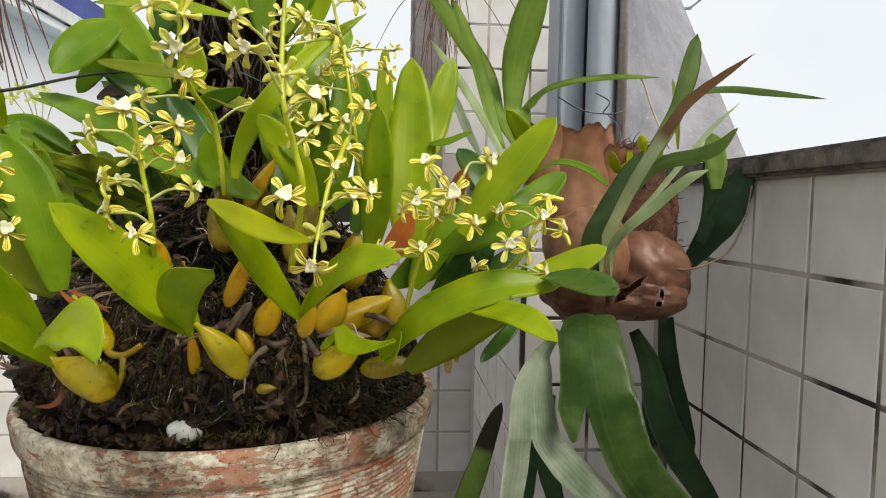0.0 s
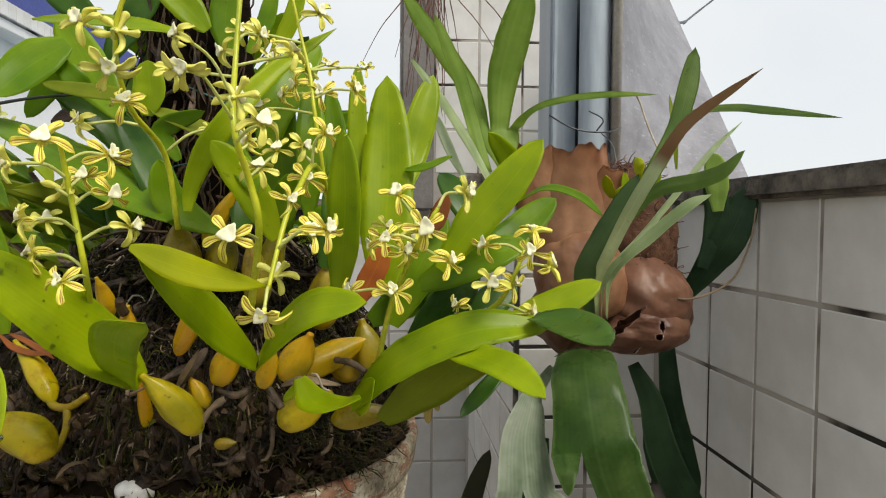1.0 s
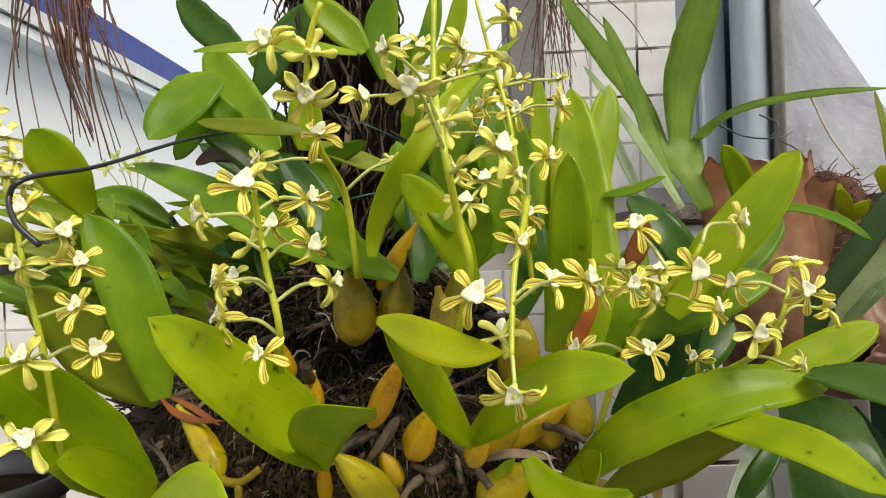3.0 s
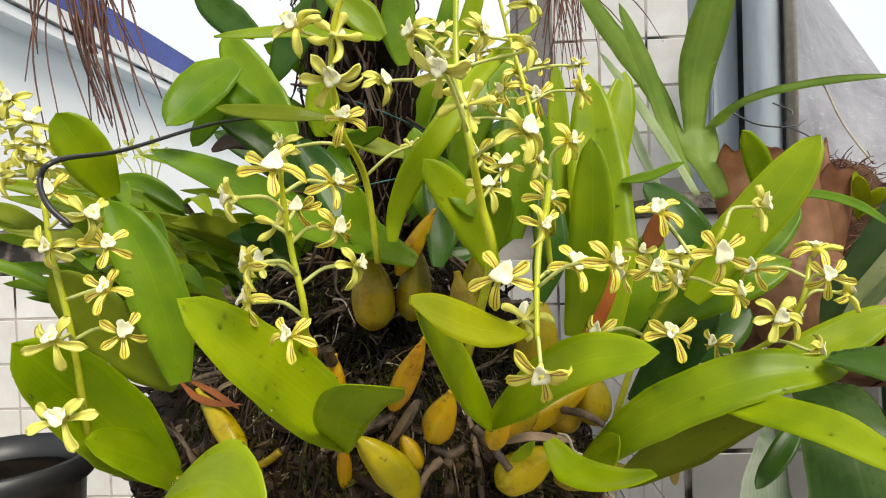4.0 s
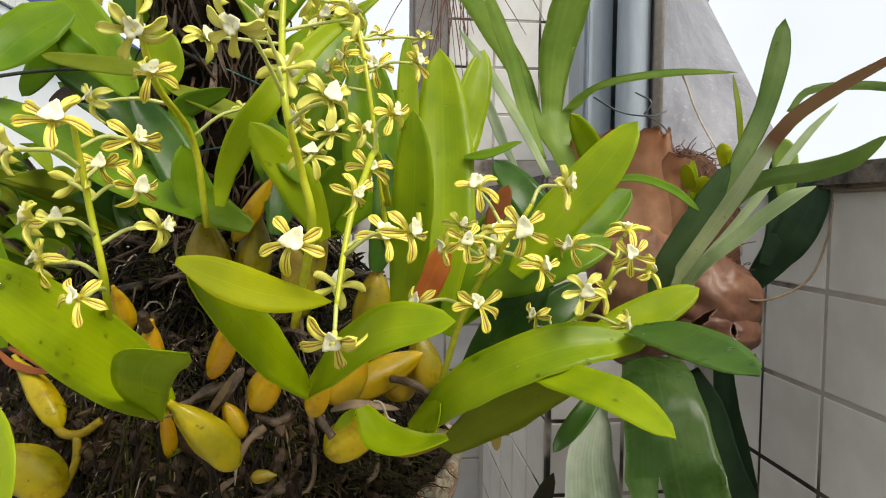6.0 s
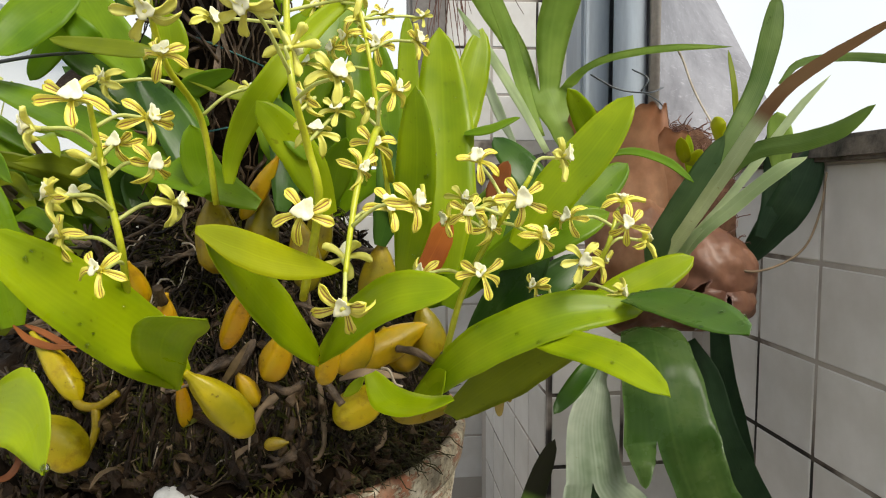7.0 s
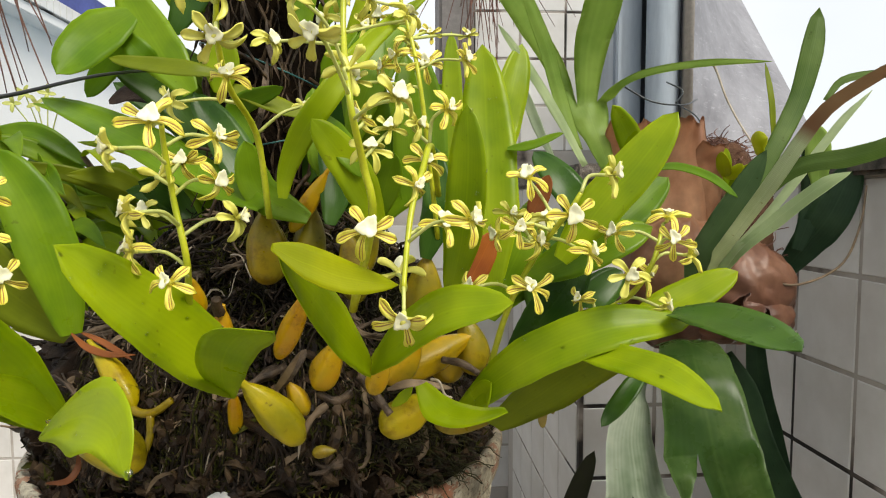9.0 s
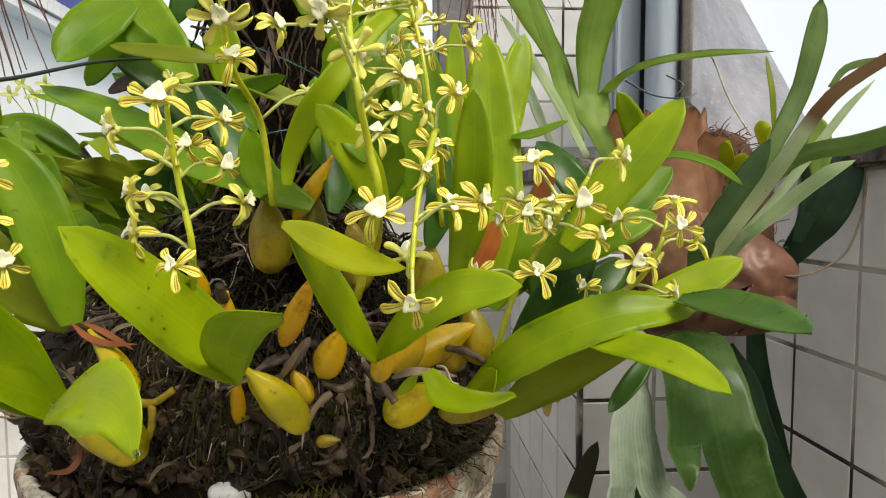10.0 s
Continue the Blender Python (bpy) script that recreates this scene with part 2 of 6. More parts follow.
def striped_tepal():
    """Cream yellow tepal with brown purple lines along it that fade towards its foot."""
    m, nt, p = shader("tepal_striped")
    uv = nt.nodes.new("ShaderNodeUVMap")
    sep = nt.nodes.new("ShaderNodeSeparateXYZ")
    nt.links.new(uv.outputs["UV"], sep.inputs[0])
    wave = nt.nodes.new("ShaderNodeTexWave")
    wave.bands_direction = "X"
    wave.inputs["Scale"].default_value, wave.inputs["Distortion"].default_value = 1.12, 0.7
    wave.inputs["Detail"].default_value, wave.inputs["Phase Offset"].default_value = 1.0, 1.6
    nt.links.new(uv.outputs["UV"], wave.inputs["Vector"])
    line = ramp(nt, wave.outputs["Fac"], [(0.50, (0, 0, 0)), (0.78, (0.95, 0.95, 0.95))])
    side = node(nt, "ShaderNodeMath")
    side.operation, side.inputs[1].default_value = "PINGPONG", 0.5
    nt.links.new(sep.outputs["X"], side.inputs[0])
    inner = ramp(nt, side.outputs[0], [(0.11, (0, 0, 0)), (0.22, (1, 1, 1))])
    along = ramp(nt, sep.outputs["Y"], [(0.12, (0, 0, 0)), (0.3, (1, 1, 1)), (0.88, (1, 1, 1)), (0.97, (0, 0, 0))])
    mask = mixed(nt, 1.0, mixed(nt, 1.0, line, inner, "MULTIPLY"), along, "MULTIPLY")
    ground = ramp(nt, noise_of(nt, 260, 3), [(0.3, (0.84, 0.74, 0.05)), (0.7, (0.93, 0.86, 0.17))])
    nt.links.new(mixed(nt, mask, ground, (0.33, 0.115, 0.04)), p.inputs["Base Color"])
    p.inputs["Roughness"].default_value = 0.45
    return m


tepal_striped = striped_tepal()
let_through(tepal_striped, 0.14, (0.90, 0.84, 0.22))


def water():
    m, nt, p = shader("water")
    p.inputs["Base Color"].default_value = (1, 1, 1, 1)
    p.inputs["Transmission Weight"].default_value, p.inputs["IOR"].default_value, p.inputs["Roughness"].default_value = 1.0, 1.33, 0.02
    return m


water_clear = water()


def tile_glaze():
    m, nt, p = shader("tile_glaze")
    info = nt.nodes.new("ShaderNodeObjectInfo")
    tone = ramp(nt, info.outputs["Random"], [(0.0, (0.60, 0.592, 0.575)), (1.0, (0.69, 0.682, 0.666))])
    dirt = ramp(nt, noise_of(nt, 9, 5, 0.6), [(0.35, (0.80, 0.785, 0.76)), (0.65, (1, 1, 1))])
    nt.links.new(mixed(nt, 1.0, tone, dirt, "MULTIPLY"), p.inputs["Base Color"])
    p.inputs["Roughness"].default_value = 0.3
    bumped(nt, p, noise_of(nt, 40, 3), 0.06, 0.002)
    return m


def grout_mix():
    """Grey mortar joints with runs of black mould."""
    m, nt, p = shader("grout")
    geo = nt.nodes.new("ShaderNodeNewGeometry")
    n = node(nt, "ShaderNodeTexNoise", Scale=5.5, Detail=7.0)
    nt.links.new(geo.outputs["Position"], n.inputs["Vector"])
    mould = ramp(nt, n.outputs["Fac"], [(0.46, (0.40, 0.37, 0.335)), (0.53, (0.28, 0.25, 0.22)), (0.565, (0.11, 0.09, 0.075)), (0.59, (0.014, 0.012, 0.010))])
    nt.links.new(mould, p.inputs["Base Color"])
    p.inputs["Roughness"].default_value = 0.85
    bumped(nt, p, noise_of(nt, 300, 4), 0.5, 0.001)
    return m


def limed_terracotta():
    """Fired clay whose limewash has flaked off in ragged islands, with black grime over both."""
    m, nt, p = shader("limed_terracotta")
    clay = ramp(nt, noise_of(nt, 26, 5, 0.65), [(0.3, (0.24, 0.10, 0.06)), (0.5, (0.44, 0.17, 0.085)), (0.7, (0.52, 0.28, 0.18))])
    lime = ramp(nt, noise_of(nt, 150, 5, 0.6), [(0.3, (0.40, 0.35, 0.26)), (0.65, (0.74, 0.69, 0.55))])
    patch = noise_of(nt, 13, 4, 0.6, stretch=(1, 1, 1.6))
    flake = noise_of(nt, 85, 7, 0.72, stretch=(0.8, 0.8, 2.4))
    both = node(nt, "ShaderNodeMath")
    both.operation, both.inputs[1].default_value = "MULTIPLY_ADD", 1.15
    nt.links.new(flake, both.inputs[0])
    nt.links.new(patch, both.inputs[2])
    scaled = node(nt, "ShaderNodeMath")
    scaled.operation, scaled.inputs[1].default_value = "MULTIPLY", 0.5
    nt.links.new(both.outputs[0], scaled.inputs[0])
    keep = ramp(nt, scaled.outputs[0], [(0.512, (0, 0, 0)), (0.526, (1, 1, 1))])
    film = ramp(nt, noise_of(nt, 40, 6, 0.7), [(0.38, (0, 0, 0)), (0.62, (0.55, 0.55, 0.55))])
    col = mixed(nt, keep, mixed(nt, film, clay, (0.46, 0.38, 0.28)), lime)
    grime = ramp(nt, noise_of(nt, 9, 8, 0.7), [(0.36, (0.12, 0.10, 0.075)), (0.44, (0.55, 0.50, 0.42)), (0.51, (1, 1, 1))])
    specks = ramp(nt, noise_of(nt, 260, 3, 0.6), [(0.34, (0.25, 0.22, 0.17)), (0.42, (1, 1, 1))])
    col = mixed(nt, 0.8, mixed(nt, 0.85, col, grime, "MULTIPLY"), specks, "MULTIPLY")
    nt.links.new(col, p.inputs["Base Color"])
    p.inputs["Roughness"].default_value = 0.75
    height = mixed(nt, 0.35, keep, ramp(nt, noise_of(nt, 300, 4), [(0.3, (0, 0, 0)), (0.7, (1, 1, 1))]))
    bumped(nt, p, height, 0.7, 0.0012)
    return m


def speckled_granite():
    m, nt, p = shader("speckled_granite")
    coarse = ramp(nt, noise_of(nt, 11, 6, 0.7), [(0.3, (0.135, 0.132, 0.145)), (0.7, (0.27, 0.268, 0.288))])
    flecks = ramp(nt, noise_of(nt, 60, 7, 0.8, stretch=(0.7, 0.7, 2.2)), [(0.56, (0, 0, 0)), (0.68, (0.6, 0.6, 0.6))])
    nt.links.new(mixed(nt, flecks, coarse, (0.43, 0.425, 0.45)), p.inputs["Base Color"])
    p.inputs["Roughness"].default_value = 0.6
    bumped(nt, p, noise_of(nt, 80, 5), 0.3, 0.002)
    return m


tile_white, grout, terracotta, granite = tile_glaze(), grout_mix(), limed_terracotta(), speckled_granite()


# ---- builders ----
def mesh_object(name, bm, material, smooth=True):
    me = bpy.data.meshes.new(name)
    bmesh.ops.recalc_face_normals(bm, faces=bm.faces[:])
    bm.to_mesh(me)
    bm.free()
    me.materials.append(material)
    if smooth:
        me.polygons.foreach_set("use_smooth", [True] * len(me.polygons))
    return new(name, me)


def under(ob, parent):
    """Hangs ob under a thing (an Empty at its base) or under a part, keeping its place in the world."""
    ob.parent = parent
    if parent.type == "EMPTY":
        ob.matrix_parent_inverse = Matrix.Translation(parent.location).inverted()
    return ob


def part(name, bm, material, parent, label="", smooth=True):
    ob = under(mesh_object(name, bm, material, smooth), parent)
    return tagged(ob, label) if label else ob


def thing(name, place, label, category, group="", kind=""):
    ob = new(name)
    ob.location, ob.empty_display_size = place, 0.05
    return tagged(ob, label, category, group, kind)


def solid(name, bm, material, label="", category="", kind="", smooth=False):
    return tagged(mesh_object(name, bm, material, smooth), label, category, "", kind)


def box(bm, lo, hi, bevel=0.0):
    r = bmesh.ops.create_cube(bm, size=1.0, matrix=Matrix.LocRotScale([(a + b) / 2 for a, b in zip(lo, hi)], None, [b - a for a, b in zip(lo, hi)]))
    if bevel:
        edges = list({e for v in r["verts"] for e in v.link_edges})
        bmesh.ops.bevel(bm, geom=edges, offset=bevel, segments=2, affect="EDGES")
    return bm


def spline(points, count):
    """A smooth line through the points, evenly sampled span by span."""
    p = [Vector(q) for q in points]
    p = [2 * p[0] - p[1]] + p + [2 * p[-1] - p[-2]]
    out = []
    for i in range(count):
        u = i / (count - 1) * (len(p) - 3)
        k = min(int(u), len(p) - 4)
        u -= k
        a, b, c, d = p[k:k + 4]
        out.append(0.5 * (2 * b + (c - a) * u + (2 * a - 5 * b + 4 * c - d) * u * u + (3 * b - a - 3 * c + d) * u ** 3))
    return out


def tube(bm, points, r0, r1=None, sides=6, count=None, wobble=0.0):
    line = spline(points, count or 5 * len(points))
    r1 = r0 if r1 is None else r1
    rings, normal = [], Vector((0.31, 0.2, 0.93))
    for i, p in enumerate(line):
        t = (line[min(i + 1, len(line) - 1)] - line[max(i - 1, 0)]).normalized()
        normal = (normal - normal.dot(t) * t).normalized()
        side = t.cross(normal)
        r = (r0 + (r1 - r0) * i / (len(line) - 1)) * (1 + wobble * noise.noise(p * 150))
        rings.append([bm.verts.new(p + r * (math.cos(a) * normal + math.sin(a) * side)) for a in (2 * math.pi * k / sides for k in range(sides))])
    for a, b in zip(rings, rings[1:]):
        for k in range(sides):
            bm.faces.new((a[k], a[(k + 1) % sides], b[(k + 1) % sides], b[k]))
    bm.faces.new(rings[0][::-1])
    bm.faces.new(rings[-1])
    return bm


def tube_part(parent, name, points, r, material, label=""):
    return part(name, tube(bmesh.new(), points, r, r * 0.8, 7), material, parent, label)


def orchid_outline(v):
    foot = 0.34 + 0.66 * min(1.0, v / 0.34) ** 0.8
    return foot * max(0.0, 1 - (max(0.0, v - 0.5) / 0.5) ** 2.2) ** 0.6 + 0.012


def strap_outline(v):
    foot = 0.45 + 0.55 * min(1.0, v / 0.45)
    return foot * max(0.0, 1 - (max(0.0, v - 0.6) / 0.4) ** 3) ** 0.6 + 0.012


def lance_outline(v):
    return math.sin(math.pi * min(1.0, 0.04 + 0.96 * v)) ** 0.8 + 0.012


def kite_outline(v):
    return (v / 0.5) ** 0.75 + 0.012 if v < 0.5 else max(0.0, 1 - (v - 0.5) / 0.5) ** 0.75 + 0.012


def broad_outline(v):
    return (0.8 + 0.2 * min(1.0, v / 0.25)) * max(0.0, 1 - (max(0.0, v - 0.55) / 0.45) ** 2.6) ** 0.6 + 0.012


def ribbon(bm, points, width, face, outline=orchid_outline, fold=0.16, count=18, wave=0.04, thick=0.0011):
    """A blade with thickness along a smooth line; face: the way its upper side looks at its foot."""
    uv = bm.loops.layers.uv.verify()
    line = spline(points, count)
    normal, rows, across = Vector(face), [], 6
    seed = Vector(points[0]) * 37
    for i, p in enumerate(line):
        t = (line[min(i + 1, count - 1)] - line[max(i - 1, 0)]).normalized()
        normal = (normal - normal.dot(t) * t).normalized()
        side, v = t.cross(normal), i / (count - 1)
        half = 0.5 * width * outline(v)
        row = []
        for k in range(across + 1):
            s = 2 * k / across - 1
            ripple = wave * width * noise.noise(seed + Vector((4 * v, 1.5 * s, 0)))
            q = p + side * s * half * (1 + 0.05 * noise.noise(seed + Vector((9 * v, s, 3)))) + normal * (fold * abs(s) ** 1.3 * half + ripple)
            row.append((bm.verts.new(q), bm.verts.new(q - normal * thick * (1 - 0.6 * abs(s))), (k / across, v)))
        rows.append(row)

    def quad(a, b, c, d, level):
        f = bm.faces.new([w[level] for w in (a, b, c, d)])
        for loop, w in zip(f.loops, (a, b, c, d)):
            loop[uv].uv = w[2]

    for a, b in zip(rows, rows[1:]):
        for k in range(across):
            quad(a[k], a[k + 1], b[k + 1], b[k], 0)
            quad(b[k], b[k + 1], a[k + 1], a[k], 1)
        for k in (0, across):
            f = bm.faces.new((a[k][0], b[k][0], b[k][1], a[k][1]))
            for loop, w in zip(f.loops, (a[k], b[k], b[k], a[k])):
                loop[uv].uv = w[2]
    return bm


DROPS, drop_rng = [], random.Random(77)


def leaf(parent, points, width, face, material, name="leaf", outline=orchid_outline, wet=0):
    bm = ribbon(bmesh.new(), points, width, face, outline)
    if wet:
        tops = [f for f in bm.faces if f.calc_area() > 1e-6]
        for f in drop_rng.sample(tops, min(wet, len(tops))):
            f.normal_update()
            DROPS.append((f.calc_center_median(), f.normal.copy() * (1 if f.normal.dot(Vector(face)) > 0 else -1)))
    return part(name, bm, material, parent)


def frond(parent, blades, material):
    bm = bmesh.new()
    for points, width, face, *shape in blades:
        ribbon(bm, points, width, face, shape[0] if shape else strap_outline, 0.05, 22, 0.07)
    return part("frond", bm, material, parent)


def antler(parent, trunk, widths, face, lobes, material, cup=0.12, cols=12):
    """A staghorn frond: one sheet that widens along its trunk and divides into lobes, each taking some of its columns."""
    bm = bmesh.new()
    uv = bm.loops.layers.uv.verify()
    flat = {}
    seed = Vector(trunk[0]) * 41

    def grown(line, span, halves, normal, c0, c1, v0, v1, first=None, side0=None):
        rows, side = ([first] if first else []), None
        for i, p in enumerate(line):
            t = (line[min(i + 1, len(line) - 1)] - line[max(i - 1, 0)]).normalized()
            normal = (normal - normal.dot(t) * t).normalized()
            side, v = t.cross(normal), i / (len(line) - 1)
            if first and i == 0:
                continue
            if side0:
                side = side.lerp(side0, max(0.0, 1 - v / 0.3) ** 2).normalized()
            half = 0.5 * np.interp(v, span, halves)
            if v1 == 1.0:
                half *= math.sqrt(max(0.0, 1 - (max(0.0, v - 0.84) / 0.16) ** 2)) + 0.015
            row = []
            for c in range(c0, c1 + 1):
                s = 2 * (c - c0) / (c1 - c0) - 1
                wavy = 0.10 * half * noise.noise(seed + Vector((5 * v + 3 * v0, 1.6 * s, c0)))
                vert = bm.verts.new(p + side * s * half * (1 + 0.06 * noise.noise(seed + Vector((8 * v, s, c0 + 2)))) + normal * (wavy - cup * half * s * s))
                flat[vert] = (c / cols, v0 + (v1 - v0) * v)
                row.append(vert)
            rows.append(row)
        for a, b in zip(rows, rows[1:]):
            for k in range(len(a) - 1):
                f = bm.faces.new((a[k], a[k + 1], b[k + 1], b[k]))
                for loop in f.loops:
                    loop[uv].uv = flat[loop.vert]
        return rows[-1], normal, side

    even = lambda some: [k / (len(some) - 1) for k in range(len(some))]
    last, normal, side = grown(spline(trunk, 18), even(widths), widths, Vector(face), 0, cols, 0.0, 0.4 if lobes else 1.0)
    for c0, c1, points, lobe_widths in lobes:
        cut = last[c0:c1 + 1]
        start = sum((w.co for w in cut), Vector()) / len(cut)
        sizes = [(cut[0].co - cut[-1].co).length] + list(lobe_widths)
        grown(spline([start] + points, 26), even(sizes), sizes, normal.copy(), c0, c1, 0.4, 1.0, cut, side)
    bmesh.ops.solidify(bm, geom=bm.faces[:], thickness=0.0011)
    return part("frond", bm, material, parent)


def bulb(parent, foot, top, radius, material):
    """A flask-shaped pseudobulb with faint ribs, a narrow neck and a dry collar at its foot."""
    bm = bmesh.new()
    a, b = Vector(foot), Vector(top)
    a, b, radius = a - (b - a) * 0.16, b + (b - a) * 0.12, radius * 0.86
    axis = (b - a).normalized()
    side = axis.cross(Vector((0.2, 1, 0.1))).normalized()
    up = side.cross(axis)
    rings = []
    for i in range(21):
        v = 0.5 - 0.5 * math.cos(math.pi * i / 20)
        r = radius * (0.30 + 0.70 * math.sin(math.pi * min(1, (v + 0.16) / 1.05)) ** 0.85) * (1 if v < 0.85 else 1 - 2.2 * (v - 0.85))
        if v < 0.2:
            r *= math.sqrt(max(0.01, 1 - (1 - v / 0.2) ** 2))
        if i == 20:
            r *= 0.4
        c = a + (b - a) * v + up * radius * 0.2 * math.sin(math.pi * v)
        rings.append([bm.verts.new(c + r * (1 + 0.05 * math.cos(5 * ang + 2 * v) + 0.09 * noise.noise(c * 70 + side * ang) + 0.02 * math.cos(13 * ang)) * (math.cos(ang) * side + math.sin(ang) * up)) for ang in (2 * math.pi * k / 28 for k in range(28))])
    for p, q in zip(rings, rings[1:]):
        for k in range(28):
            bm.faces.new((p[k], p[(k + 1) % 28], q[(k + 1) % 28], q[k]))
    bm.faces.new(rings[0][::-1])
    bm.faces.new(rings[-1])
    return part("pseudobulb", bm, material, parent)


def lathe(bm, outline, centre, steps=72, wobble=0.0):
    """Turns (radius, height) pairs round an upright axis."""
    rings = []
    for r, z in outline:
        rings.append([bm.verts.new((centre[0] + r * math.cos(a) * (1 + wobble * noise.noise(Vector((math.cos(a), math.sin(a), z * 6)))), centre[1] + r * math.sin(a) * (1 + wobble * noise.noise(Vector((math.cos(a), math.sin(a), z * 6)))), z)) for a in (2 * math.pi * k / steps for k in range(steps))])
    for p, q in zip(rings, rings[1:]):
        for k in range(steps):
            bm.faces.new((p[k], p[(k + 1) % steps], q[(k + 1) % steps], q[k]))
    return bm


def tile_mesh(w, h):
    bm = box(bmesh.new(), (-w / 2, -0.006, -h / 2), (w / 2, 0, h / 2))
    bmesh.ops.bevel(bm, geom=[e for e in bm.edges if all(v.co.y < -0.003 for v in e.verts)], offset=0.0012, segments=1, affect="EDGES")
    me = bpy.data.meshes.new("tile")
    bm.to_mesh(me)
    bm.free()
    me.materials.append(tile_white)
    return me


# ---- setting ----
GROUND, TOP = 0.43, 1.15          # terrace floor, parapet under its coping
bm = box(bmesh.new(), (-3.2, -2.4, GROUND - 0.15), (0.62, 1.95, GROUND))
floor = solid("floor", bm, floor_beige, "beige stone terrace floor", "floor", "structure")

solid("house_block", box(bmesh.new(), (-3.2, -2.55, -9), (0.62, 1.95, GROUND - 0.154)), plaster_white, "white plastered storeys under the terrace", "house", "structure")
wall_east = solid("wall_east", box(bmesh.new(), (0.4018, -2.4, GROUND), (0.53, 1.1516, TOP)), grout, "parapet wall of white square tiles with mouldy joints", "wall", "structure")
wall_return = solid("wall_return", box(bmesh.new(), (0.1868, 1.1518, GROUND), (0.53, 1.7203, TOP)), grout, "low tiled return wall under the pipe", "wall", "structure")
wall_north = solid("wall_north", box(bmesh.new(), (-3.2, 1.7298, GROUND), (0.62, 1.86, TOP)), grout, "white tiled wall behind the plants", "wall", "structure")
wall_high = solid("wall_high", box(bmesh.new(), (0.109, 1.7298, TOP), (0.62, 1.86, 2.6)), grout, "tall white tiled wall beside the pipe", "wall", "structure")
wall_south = solid("wall_south", box(bmesh.new(), (-3.2, -2.55, GROUND), (0.62, -2.4, 1.5)), plaster_white, "plain white plastered house wall", "wall", "structure")

coping_east = solid("coping_east", box(bmesh.new(), (0.386, -2.4, TOP), (0.55, 1.13, TOP + 0.024), 0.004), coping_stone, "weathered dark stone coping on the parapet", "coping", "structure")
coping_return = solid("coping_return", box(bmesh.new(), (0.175, 1.136, TOP), (0.55, 1.73, TOP + 0.024), 0.004), coping_stone, "weathered dark stone coping", "coping", "structure")
coping_north = solid("coping_north", box(bmesh.new(), (-3.2, 1.715, TOP), (0.029, 1.88, TOP + 0.024), 0.004), coping_stone, "weathered dark stone coping", "coping", "structure")
post = solid("post", box(bmesh.new(), (0.033, 1.70, TOP), (0.107, 1.86, 2.6), 0.006), concrete, "grey brown concrete post at the wall's end", "post", "structure")

# granite panel with a sloping edge above the return wall
def stair_side():
    """A slab that leans back from the pipe to its sloping right-hand edge."""
    bm, grids = bmesh.new(), []
    for back in (0.0, 0.045):
        rows = []
        for i in range(13):
            v = i / 10
            low, high = Vector((0.332, 1.161, 1.176 + 0.287 * v)), Vector((0.559 + 0.062 * v, 1.201 + 0.52 * v, 1.176 + 0.515 * v))
            rows.append([bm.verts.new(low.lerp(high, k / 12) + Vector((0, back, 0))) for k in range(13)])
        grids.append(rows)
    a, b = grids
    for i in range(12):
        for k in range(12):
            bm.faces.new((a[i][k], a[i][k + 1], a[i + 1][k + 1], a[i + 1][k]))
            bm.faces.new((b[i + 1][k], b[i + 1][k + 1], b[i][k + 1], b[i][k]))
        bm.faces.new((a[i][12], b[i][12], b[i + 1][12], a[i + 1][12]))
        bm.faces.new((a[i + 1][0], b[i + 1][0], b[i][0], a[i][0]))
        bm.faces.new((a[0][i + 1], a[0][i], b[0][i], b[0][i + 1]))
        bm.faces.new((a[12][i], a[12][i + 1], b[12][i + 1], b[12][i]))
    return bm


bm = stair_side()
panel = solid("granite_panel", bm, granite, "mottled grey granite panel with a sloping edge", "panel", "structure")

# neighbouring house: tiled fascia, blue parapet, soffit and white wall
solid("neighbour_wall", box(bmesh.new(), (-2.6, 1.95, -9), (-1.72, 6.0, 1.93)), plaster_white, "white plastered wall of the neighbouring house", "wall", "structure")
solid("neighbour_eave", box(bmesh.new(), (-2.6, 1.2, 1.93), (-1.62, 6.0, 1.975), 0.004), plaster_white, "white projecting roof slab", "eave", "structure")
fascia = solid("neighbour_fascia", box(bmesh.new(), (-1.70, 1.2, 1.978), (-1.612, 6.0, 2.05)), grout, "narrow white tiled fascia", "fascia", "structure")
solid("neighbour_parapet", box(bmesh.new(), (-2.6, 1.2, 2.053), (-1.635, 6.0, 2.19), 0.004), plaster_blue, "blue painted band over the fascia", "parapet", "structure")

# ground far below and a hazy hill on the horizon
bm = bmesh.new()
bmesh.ops.create_grid(bm, x_segments=8, y_segments=8, size=2500, matrix=Matrix.Translation((0, 0, -9)))
solid("ground", bm, hill_green, "hazy green land far below the terrace", "ground", "structure")
bm = bmesh.new()
bmesh.ops.create_grid(bm, x_segments=60, y_segments=12, size=1.0)
for v in bm.verts:
    x, y = v.co.x, v.co.y
    h = max(0.0, 1 - y * y) * (26 + 26 * noise.noise(Vector((x * 5, 0.3, 0)))) * max(0.0, 1 - abs(x) ** 3)
    v.co = (900 + 700 * x, 1500 + 250 * y, -10 + h)
solid("backdrop_hill", bm, hill_green, "low blue green hill in the haze", "hill", "structure", True)
SMALL = tile_mesh(0.052, 0.066)
for i in range(84):
    t = new("tile", SMALL)
    t.parent = fascia
    t.matrix_basis = Matrix.Translation((-1.6118, 1.24 + 0.0565 * i, 2.014)) @ pose(0, 0, 0, 0, 0, 90)


